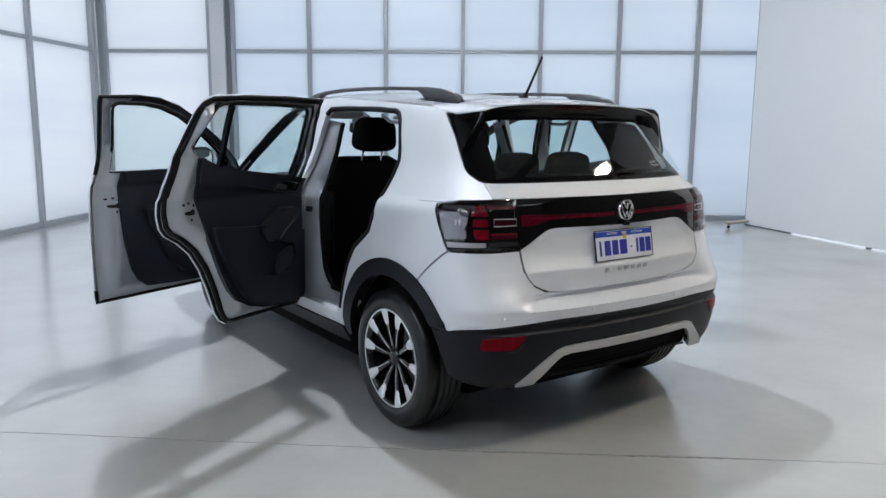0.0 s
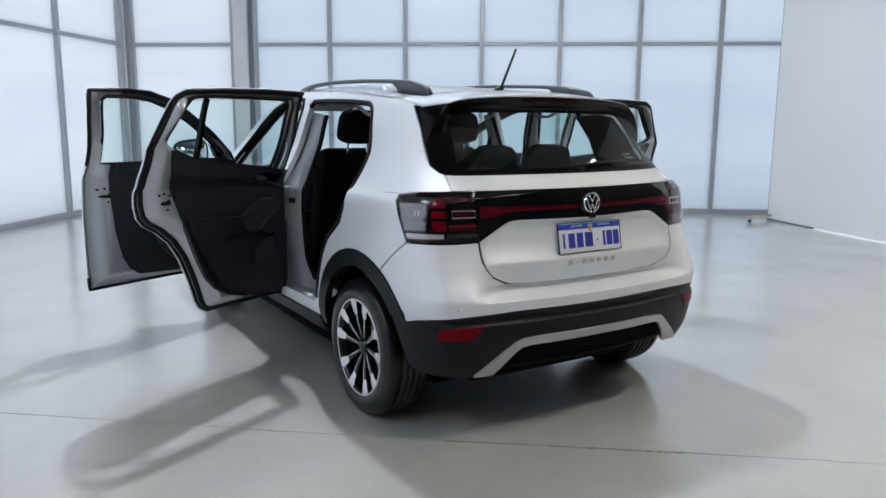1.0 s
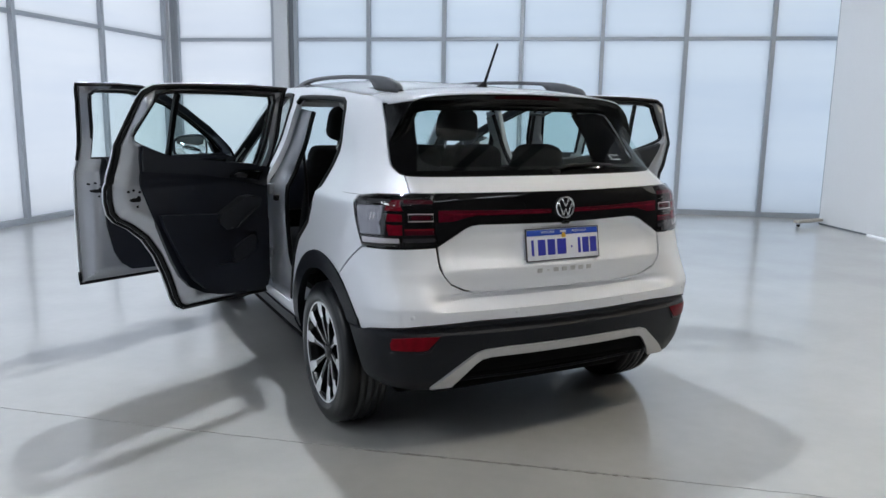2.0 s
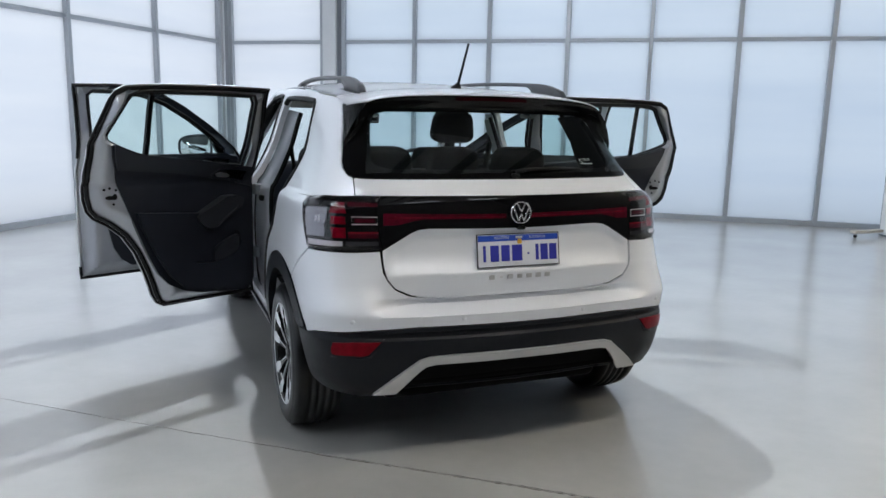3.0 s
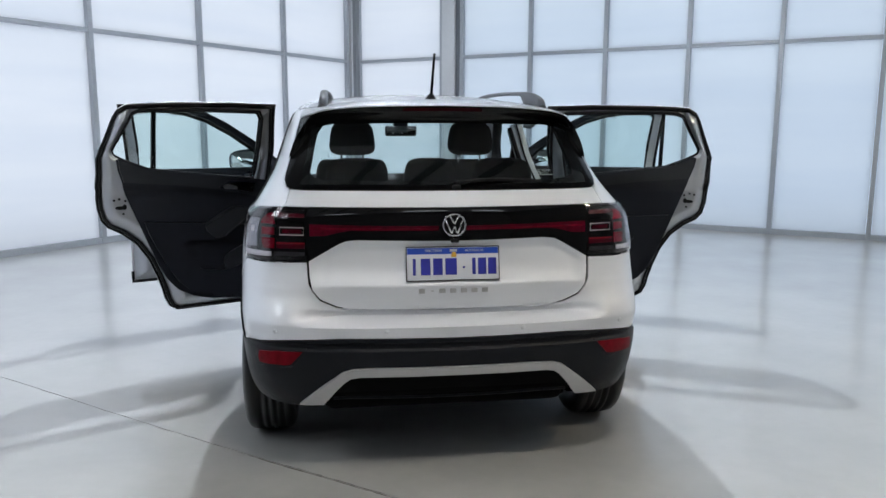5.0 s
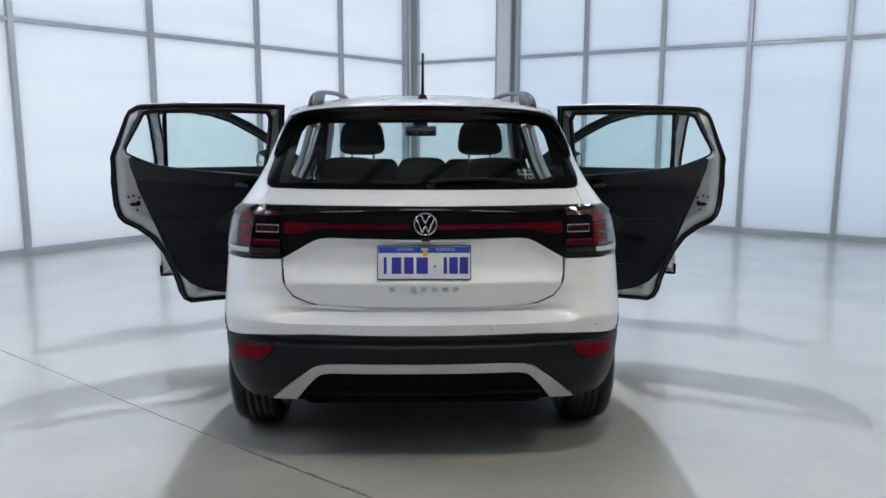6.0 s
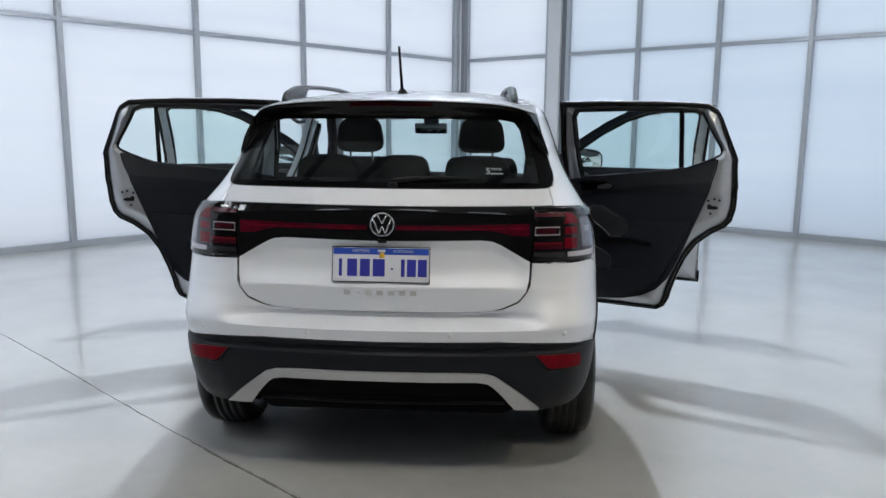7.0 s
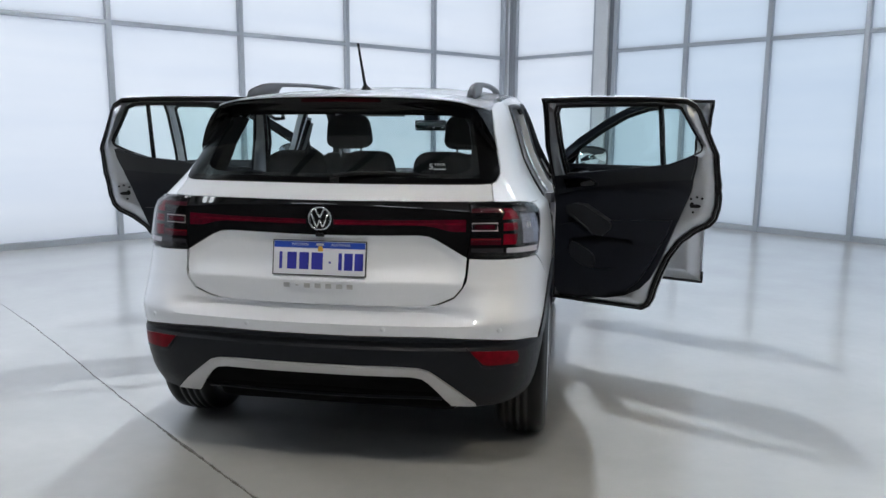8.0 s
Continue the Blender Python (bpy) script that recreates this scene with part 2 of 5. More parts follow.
def tube(points, radius, n=10, closed=False, squash=1.0):
    """A tube along points; radius is a number or one for each point."""
    pts = [Vector(p) for p in points]
    bm = bmesh.new()
    rings = []
    up = Vector((0, 0, 1))
    for i, p in enumerate(pts):
        a = pts[i - 1] if i or closed else pts[i]
        b = pts[(i + 1) % len(pts)] if i + 1 < len(pts) or closed else pts[i]
        d = (b - a).normalized()
        u = d.cross(up)
        u = u.normalized() if u.length > 1e-4 else Vector((1, 0, 0))
        v = u.cross(d)
        r = radius[i] if isinstance(radius, (list, tuple)) else radius
        rings.append([bm.verts.new(p + u * (r * squash * math.cos(2 * math.pi * k / n)) + v * (r * math.sin(2 * math.pi * k / n))) for k in range(n)])
    pairs = list(zip(rings, rings[1:]))
    if closed:
        pairs.append((rings[-1], rings[0]))
    for a, b in pairs:
        for k in range(n):
            bm.faces.new((a[k], a[(k + 1) % n], b[(k + 1) % n], b[k]))
    if not closed:
        bm.faces.new(rings[0])
        bm.faces.new(rings[-1])
    return bm


def spline(pts, n=8, closed=False):
    """Points along a smooth curve through pts."""
    p = np.array(pts, float)
    m = len(p)
    out = []
    for i in range(m if closed else m - 1):
        p1, p2 = p[i], p[(i + 1) % m]
        p0 = p[i - 1] if i or closed else 2 * p1 - p2
        p3 = p[(i + 2) % m] if i + 2 < m or closed else 2 * p2 - p1
        for k in range(n):
            t = k / n
            out.append(0.5 * (2 * p1 + (p2 - p0) * t + (2 * p0 - 5 * p1 + 4 * p2 - p3) * t * t + (3 * p1 - p0 - 3 * p2 + p3) * t ** 3))
    if not closed:
        out.append(p[-1])
    return [tuple(q) for q in out]


def table(pts):
    """A smooth function of one variable through (a, value) knots."""
    d = np.array(spline(pts, 40))
    return lambda a: np.interp(a, d[:, 0], d[:, 1])


def arc(cx, cz, r, a0, a1, n=16):
    return [(cx + r * math.cos(radians(a0 + (a1 - a0) * i / n)), cz + r * math.sin(radians(a0 + (a1 - a0) * i / n))) for i in range(n + 1)]


# ---------------------------------------------------------------- the room
CORNER = Vector((-0.16, 10.69, 0))
A_DIR, B_DIR = Vector((0.6334, 0.7738, 0)), Vector((0.7976, -0.6032, 0))
WALL_TOP, CEIL = 5.2, 5.6
TRANSOMS = (2.54, 3.85)


def wall_box(name, p, q, z0, z1, thick, mat, out, parent=None, bevel=0.0):
    """A box from p to q, thick on the side of out."""
    p, q, out = Vector(p), Vector(q), Vector(out).normalized()
    bm = bmesh.new()
    vs = []
    for z in (z0, z1):
        for c in (p, q, q + out * thick, p + out * thick):
            vs.append(bm.verts.new((c.x, c.y, z)))
    for f in ((0, 1, 2, 3), (4, 5, 6, 7), (0, 1, 5, 4), (1, 2, 6, 5), (2, 3, 7, 6), (3, 0, 4, 7)):
        bm.faces.new([vs[i] for i in f])
    return link_mesh(name, bm, mat, parent, smooth=False, bevel=bevel)


def curtain_wall(name, start, direction, stops, outward, label):
    """A glazed wall: stops are the mullions' places along it."""
    root = tagged(new(name), label, "window", kind="structure")
    out = Vector(outward)
    at = lambda s: start + direction * s
    for s in stops:
        wall_box("mullion", at(s - 0.03), at(s + 0.03), 0.0, WALL_TOP, 0.12, MULLION, out, root, 0.004).location = -out * 0.03
    ends = sorted(stops)
    for z in TRANSOMS:
        for a, b in zip(ends, ends[1:]):
            wall_box("transom", at(a + 0.03), at(b - 0.03), z - 0.025, z + 0.025, 0.10, MULLION, out, root, 0.004).location = -out * 0.018
    for a, b in zip(ends, ends[1:]):
        wall_box("sill", at(a + 0.03), at(b - 0.03), 0.0, 0.07, 0.12, MULLION, out, root, 0.004).location = -out * 0.02
        wall_box("head", at(a + 0.03), at(b - 0.03), WALL_TOP - 0.08, WALL_TOP, 0.12, MULLION, out, root).location = -out * 0.02
        zs = (0.07, *TRANSOMS, WALL_TOP - 0.08)
        for z0, z1 in zip(zs, zs[1:]):
            wall_box("pane", at(a + 0.034), at(b - 0.034), z0 + (0.028 if z0 > 1 else 0.002), z1 - 0.028, 0.012, FROSTED, out, root).location = out * 0.03
    return root


A_OUT, B_OUT = Vector((-0.7738, 0.6334, 0)), Vector((0.6032, 0.7976, 0))
A0 = Vector((-2.7785, 7.4875, 0))
B0 = Vector((4.41, 7.3547, 0))
a_stops = [-2.471 + 1.648 * k for k in range(-9, 4)] + [4.02]
curtain_wall("window_1", A0, A_DIR, a_stops, A_OUT, "frosted glass curtain wall with grey aluminium mullions")
b_stops = [-3.536 + 1.182 * k for k in range(0, 7)] + [4.75]
curtain_wall("window_2", B0, B_DIR, b_stops, B_OUT, "frosted glass curtain wall with grey aluminium mullions")
bay = curtain_wall("window_3", B0, B_DIR, [-5.55, -3.905], B_OUT, "frosted corner bay with grey aluminium frame")
col = wall_box("column", B0 + B_DIR * -3.875, B0 + B_DIR * -3.645, 0, CEIL, 0.3, COLUMN, B_OUT, None, 0.006)
col.location = -B_OUT * 0.07
tagged(col, "pale grey painted column between glazed bays", "column", kind="structure")
for nm, s0, d, o, a0, a1, deep, mt in (("corner_post", A0, A_DIR, A_OUT, 4.05, 4.11, 0.06, POST_DARK), ("corner_post", A0, A_DIR, A_OUT, 4.113, 4.16, 0.0, COLUMN),
                                       ("corner_post", B0, B_DIR, B_OUT, -5.74, -5.66, 0.06, POST_DARK), ("corner_post", B0, B_DIR, B_OUT, -5.657, -5.585, 0.0, MULLION),
                                       ("corner_post", B0, B_DIR, B_OUT, -3.640, -3.57, 0.0, POST_DARK)):
    ob = wall_box(nm, s0 + d * a0, s0 + d * a1, 0, CEIL, 0.2, mt, o, None, 0.004)
    ob.location = o * (deep - 0.03)
    tagged(ob, "slim aluminium post beside the glazing", "post", kind="structure")
for nm, s, d, l0, l1, o, mt in (("backdrop_a", A0, A_DIR, -17.5, 4.5, A_OUT, DAYLIGHT_A), ("backdrop_b", B0, B_DIR, -3.75, 5.1, B_OUT, DAYLIGHT_B), ("backdrop_c", B0, B_DIR, -6.0, -3.76, B_OUT, DAYLIGHT_A)):
    ob = wall_box(nm, s + d * l0 + o * 0.5, s + d * l1 + o * 0.5, -1.8, CEIL + 0.3, 0.02, mt, o)
    tagged(ob, "bright overcast daylight behind frosted glass", "daylight", kind="structure")
# lintels above the glazing, plain walls and ceiling that close the room
tagged(wall_box("wall_west", A0 + A_DIR * -17.3, A0 + A_DIR * 4.2, WALL_TOP, CEIL, 0.2, WALL_WHITE, A_OUT), "white painted lintel over the glazing", "wall", kind="structure")
tagged(wall_box("wall_north", B0 + B_DIR * -5.72, B0 + B_DIR * 4.9, WALL_TOP, CEIL, 0.2, WALL_WHITE, B_OUT), "white painted lintel over the glazing", "wall", kind="structure")
R0, R_DIR = Vector((7.415, 4.325, 0)), Vector((-0.345, -0.9386, 0))
R1 = R0 + R_DIR * 12.0
R_OUT = Vector((0.9386, -0.345, 0))
R_MID = R0 + R_DIR * 6.0
east = wall_box("wall_east", R0, R_MID, 0.020, CEIL, 0.04, WALL_WHITE, R_OUT)
tagged(east, "plain white painted partition standing just off the floor", "wall", kind="structure")
wall_box("end_trim", R0 - R_DIR * 0.010, R0, 0.0, CEIL, 0.045, POST_DARK, R_OUT, east)
wall_box("foot_rail", R0, R0 + R_DIR * 0.95, 0.0, 0.0195, 0.03, POST_DARK, R_OUT, east)
for d in (2.28, 5.3):
    wall_box("foot_block", R0 + R_DIR * d, R0 + R_DIR * (d + 0.05), 0.0, 0.0195, 0.04, POST_DARK, R_OUT, east).location = -R_OUT * 0.012
tagged(wall_box("wall_southeast", R_MID, R1, 0, CEIL, 0.2, SOUTH_GREY, R_OUT), "plain dark grey painted wall", "wall", kind="structure")
ob = wall_box("backdrop_d", R0 + R_OUT * 0.45, R_MID + R_OUT * 0.45, -0.02, CEIL, 0.02, DAYLIGHT_A, R_OUT)
tagged(ob, "bright daylight behind the partition", "daylight", kind="structure")
wall_box("wall_stub", R0 + R_OUT * 0.045, B0 + B_DIR * 4.9 + B_OUT * 0.2, 0, CEIL, 0.1, WALL_WHITE, (0.8, 0.6, 0))
bpy.data.objects["wall_stub"]["kind"] = "structure"
A_END = A0 + A_DIR * -17.3
tagged(wall_box("wall_south", A_END, R1, 0, CEIL, 0.2, SOUTH_GREY, (-0.2, -1, 0)), "plain grey painted wall", "wall", kind="structure")

# floor: two slabs with a ragged joint between them
rng = random.Random(4)
JOINT, J_DIR = Vector((-0.41, 0.02, 0)), Vector((0.777, -0.629, 0))
J_N = Vector((0.629, 0.777, 0))
edge_near, edge_far = [], []
s = -14.0
wob = 0.0
while s < 11.0:
    near = -3.5 < s < 2.5
    wob = 0.8 * wob + rng.uniform(-0.0022, 0.0022)
    drift = 0.012 * math.sin(s * 1.7) + wob
    half = 0.0024 + (rng.random() ** 3) * 0.003 + (0.0024 + (rng.random() ** 2) * 0.0045) * max(0.0, min(1.0, (s + 0.75) / 0.3, (0.9 - s) / 0.3))
    c = JOINT + J_DIR * s + J_N * drift
    edge_near.append(c - J_N * half)
    edge_far.append(c + J_N * half)
    s += 0.022 if near else 0.25
floor = tagged(new("floor"), "polished grey concrete floor with a ragged control joint", "floor", kind="structure")
for edge, sgn in ((edge_near, -1), (edge_far, 1)):
    # a strip along the joint, then evenly cut concrete, with a skirt down into the joint
    bm = bmesh.new()
    skirt = [bm.verts.new((p.x, p.y, -0.05)) for p in edge]
    rim = [bm.verts.new((p.x, p.y, 0)) for p in edge]
    back = [bm.verts.new((q.x, q.y, 0)) for q in (e - J_N * ((e - JOINT).dot(J_N) - sgn * 0.30) for e in edge)]
    for a, b in ((skirt, rim), (rim, back)):
        for k in range(len(edge) - 1):
            bm.faces.new((a[k], a[k + 1], b[k + 1], b[k]))
    s0, s1 = (edge[0] - JOINT).dot(J_DIR), (edge[-1] - JOINT).dot(J_DIR)
    cells = [[bm.verts.new(tuple(JOINT + J_DIR * u + J_N * (sgn * v))) for u in np.linspace(s0, s1, 16)] for v in np.linspace(0.30, 15.0, 11)]
    for a, b in zip(cells, cells[1:]):
        for k in range(15):
            bm.faces.new((a[k], a[k + 1], b[k + 1], b[k]))
    bm.normal_update()
    for f in bm.faces:
        if f.normal.z < -0.5:
            f.normal_flip()
    part("slab", bm, CONCRETE, floor, smooth=False)
gp = [JOINT + J_DIR * -14 - J_N * 0.1, JOINT + J_DIR * 11 - J_N * 0.1, JOINT + J_DIR * 11 + J_N * 0.1, JOINT + J_DIR * -14 + J_N * 0.1]
bm = bmesh.new()
vs = [bm.verts.new((p.x, p.y, -0.006)) for p in gp]
bm.faces.new(vs)
part("joint_filler", bm, GROOVE, floor, "dirt in the joint", smooth=False)
# ceiling
bm = bmesh.new()
hull = [A_END + Vector((-0.5, -0.8, 0)), A0 + A_DIR * 4.4 + A_OUT * 0.3, CORNER + Vector((0.0, 0.7, 0)), B0 + B_DIR * 4.8 + B_OUT * 0.4, R0 + Vector((0.6, -0.2, 0)), R1 + Vector((0.3, -0.5, 0))]
top = bm.faces.new([bm.verts.new((p.x, p.y, CEIL)) for p in hull])
ex = bmesh.ops.extrude_face_region(bm, geom=[top])
bmesh.ops.translate(bm, vec=(0, 0, 0.15), verts=[v for v in ex["geom"] if isinstance(v, bmesh.types.BMVert)])
tagged(link_mesh("ceiling", bm, CEILING_GREY, smooth=False), "plain dark grey painted ceiling", "ceiling", kind="structure")


# pale sheeting under the ceiling behind the viewer, with dark purlins
bm = bmesh.new()
hull = [Vector((-9.2, -0.15, 0)), Vector((4.9, -1.30, 0)), R1 + Vector((0.1, 0.1, 0)), A_END + Vector((0.5, 0.3, 0))]
top = bm.faces.new([bm.verts.new((p.x, p.y, CEIL - 0.05)) for p in hull])
ex = bmesh.ops.extrude_face_region(bm, geom=[top])
bmesh.ops.translate(bm, vec=(0, 0, 0.046), verts=[v for v in ex["geom"] if isinstance(v, bmesh.types.BMVert)])
sheet = tagged(link_mesh("ceiling_south", bm, CEILING_PALE, smooth=False), "pale ceiling sheeting crossed by dark purlins", "ceiling", kind="structure")
for k in range(-5, 4):
    a = Vector((1.15 * k - 0.35, -0.98 - 0.08 * k, 0))
    wall_box("purlin", a, a - A_DIR * 5.2, CEIL - 0.20, CEIL - 0.052, 0.13, CEILING_GREY, A_OUT, sheet)


# ceiling lamps, three of them added only as fill
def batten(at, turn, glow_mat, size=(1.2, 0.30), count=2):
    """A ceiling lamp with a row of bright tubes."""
    root = tagged(new("ceiling_light"), "white ceiling lamp with bright tubes in a row" if count > 2 else "white twin-tube batten hanging unseen under the ceiling", "ceiling light", "ceiling lights")
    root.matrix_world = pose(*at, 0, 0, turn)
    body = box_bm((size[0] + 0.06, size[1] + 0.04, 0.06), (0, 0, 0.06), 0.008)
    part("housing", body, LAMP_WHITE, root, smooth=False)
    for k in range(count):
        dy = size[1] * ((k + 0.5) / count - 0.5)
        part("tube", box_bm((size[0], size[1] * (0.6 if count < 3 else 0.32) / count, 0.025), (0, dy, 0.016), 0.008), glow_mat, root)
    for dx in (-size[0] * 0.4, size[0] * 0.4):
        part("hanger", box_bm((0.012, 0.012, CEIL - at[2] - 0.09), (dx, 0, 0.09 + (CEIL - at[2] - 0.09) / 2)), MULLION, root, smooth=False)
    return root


batten((-0.10, 2.95, 5.25), 53, LAMP_COOL, (0.22, 0.16))
batten((4.3, -1.55, 4.85), 40, LAMP_EAST, (0.62, 0.40), 4)
# added fill, no known lamp here: brightens the car's west flank
batten((-5.0, -0.2, 4.9), 53, LAMP_BAY_FILL, (3.0, 1.2))
# added fill to the north-east, placed for the car's shadow edge
batten((3.1, 4.2, 4.9), 53, LAMP_BAY_FILL, (2.0, 0.9))
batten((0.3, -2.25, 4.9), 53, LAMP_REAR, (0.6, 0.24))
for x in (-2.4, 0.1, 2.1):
    batten((x, -5.2, 4.9), 0, LAMP_BAY_FILL, (1.2, 0.10))
# second added fill on the west side, out of view
batten((-5.4, -3.0, 4.9), 53, LAMP_BAY_FILL, (2.0, 0.9))


# ---------------------------------------------------------------- the car's body surface
# The car points along +y; its tail is at y = 0. A point of the skin is given by a run s along the plan line (0 at the
# tail's middle, negative on its other side) and a height z.
plan_pts = np.array(spline([(0, 0), (0.2, 0.006), (0.44, 0.03), (0.58, 0.055), (0.68, 0.085), (0.755, 0.13), (0.815, 0.215), (0.848, 0.34),
                            (0.864, 0.52), (0.87, 0.75), (0.872, 1.2), (0.872, 2.0), (0.872, 2.8), (0.865, 3.3), (0.84, 3.65), (0.76, 3.9),
                            (0.6, 4.02), (0.3, 4.09), (0, 4.1)], 24))
plan_s = np.concatenate([[0], np.cumsum(np.hypot(*np.diff(plan_pts, axis=0).T))])
tail = table([(0.1, 0.16), (0.30, 0.10), (0.36, 0.06), (0.42, 0.035), (0.475, 0.018), (0.52, 0.011), (0.540, 0.010), (0.546, 0.013), (0.552, 0.021), (0.568, 0.020), (0.578, 0.008), (0.60, 0.006), (0.640, 0.000),
              (0.644, 0.004), (0.648, 0.020), (0.652, 0.045), (0.657, 0.070), (0.662, 0.090), (0.670, 0.100), (0.686, 0.100), (0.692, 0.089), (0.70, 0.087), (0.74, 0.0835), (0.786, 0.0735), (0.797, 0.0755), (0.84, 0.0885), (0.90, 0.102),
              (0.96, 0.110), (1.03, 0.113), (1.085, 0.126), (1.11, 0.150), (1.165, 0.212), (1.25, 0.285), (1.35, 0.357), (1.43, 0.415), (1.50, 0.465), (1.6, 0.53)])
tail_corner = table([(0.1, 0.13), (0.30, 0.058), (0.36, 0.034), (0.42, 0.021), (0.475, 0.013), (0.52, 0.010), (0.540, 0.010), (0.546, 0.013), (0.552, 0.021), (0.568, 0.020), (0.578, 0.008), (0.60, 0.006), (0.640, 0.000),
                     (0.652, 0.003), (0.67, 0.011), (0.69, 0.022), (0.71, 0.034), (0.73, 0.045), (0.75, 0.055), (0.785, 0.069), (0.797, 0.0745), (0.84, 0.0885), (0.90, 0.102),
                     (0.96, 0.110), (1.03, 0.113), (1.085, 0.126), (1.11, 0.150), (1.165, 0.212), (1.25, 0.285), (1.35, 0.357), (1.43, 0.415), (1.50, 0.465), (1.6, 0.53)])
half_w = table([(0.1, 0.74), (0.20, 0.765), (0.30, 0.822), (0.36, 0.848), (0.42, 0.861), (0.48, 0.868), (0.52, 0.871), (0.66, 0.876), (0.80, 0.878), (0.92, 0.872), (1.0, 0.861),
                (1.045, 0.849), (1.058, 0.842), (1.067, 0.827), (1.10, 0.804), (1.165, 0.765), (1.24, 0.728), (1.35, 0.689), (1.43, 0.655), (1.47, 0.628), (1.50, 0.585), (1.53, 0.5)])
lift = table([(-1, 1.0), (0.0, 1.0), (0.6, 1.0), (0.9, 1.06), (1.2, 1.10), (1.8, 1.155), (2.3, 1.16), (5, 1.16)])


def ease(a, lo, hi):
    t = np.clip((a - lo) / (hi - lo), 0, 1)
    return t * t * (3 - 2 * t)


def skin(s, z):
    """Places on the skin, for arrays s and z."""
    s, z = np.asarray(s, float), np.asarray(z, float)
    X, Y = np.interp(abs(s), plan_s, plan_pts[:, 0]), np.interp(abs(s), plan_s, plan_pts[:, 1])
    w = ease(X, 0.41, 0.66)
    y = Y + (tail(z) * (1 - w) + tail_corner(z) * w) * (1 - ease(Y, 0.18, 1.15))
    zn = 1.06 + (z - 1.06) / np.where(z > 1.06, lift(y), 1.0)
    x = X / 0.872 * half_w(zn) * np.sign(s)
    return np.stack([x, y, z + 0 * x], -1)


def skin_normal(s, z):
    e = 0.004
    a = skin(s + e, z) - skin(s - e, z)
    b = skin(s, z + e) - skin(s, z - e)
    n = np.cross(a, b)
    return n / np.maximum(np.linalg.norm(n, axis=-1, keepdims=True), 1e-9)


DENSE = np.linspace(1e-4, plan_s[-1], 3000)


def on_rear(x, z):
    sel = DENSE[DENSE < 1.9]
    return float(np.interp(abs(x), skin(sel, np.full_like(sel, z))[:, 0], sel)) * (1 if x >= 0 else -1)


def on_side(y, z):
    sel = DENSE[(DENSE > 0.6) & (DENSE < 4.6)]
    return float(np.interp(y, skin(sel, np.full_like(sel, z))[:, 1], sel))


def R(*pts):
    """Points of the tail, by x and z."""
    return [(on_rear(x, z), z) for x, z in pts]


def S(*pts):
    """Points of the flank, by y and z."""
    return [(on_side(y, z), z) for y, z in pts]


def dense_ring(ring, step):
    out = []
    for (a, b), (c, d) in zip(ring, ring[1:] + ring[:1]):
        n = max(1, int(math.hypot(c - a, d - b) / step))
        out += [(a + (c - a) * k / n, b + (d - b) * k / n) for k in range(n)]
    return out


def inside(px, pz, ring):
    r = np.array(ring)
    x1, z1 = r[:, 0], r[:, 1]
    x2, z2 = np.roll(x1, -1), np.roll(z1, -1)
    cross = ((z1[None] > pz[:, None]) != (z2[None] > pz[:, None]))
    with np.errstate(divide="ignore", invalid="ignore"):
        xi = (x2 - x1)[None] * (pz[:, None] - z1[None]) / (z2 - z1)[None] + x1[None]
    return (np.sum(cross & (px[:, None] < xi), 1) % 2).astype(bool)


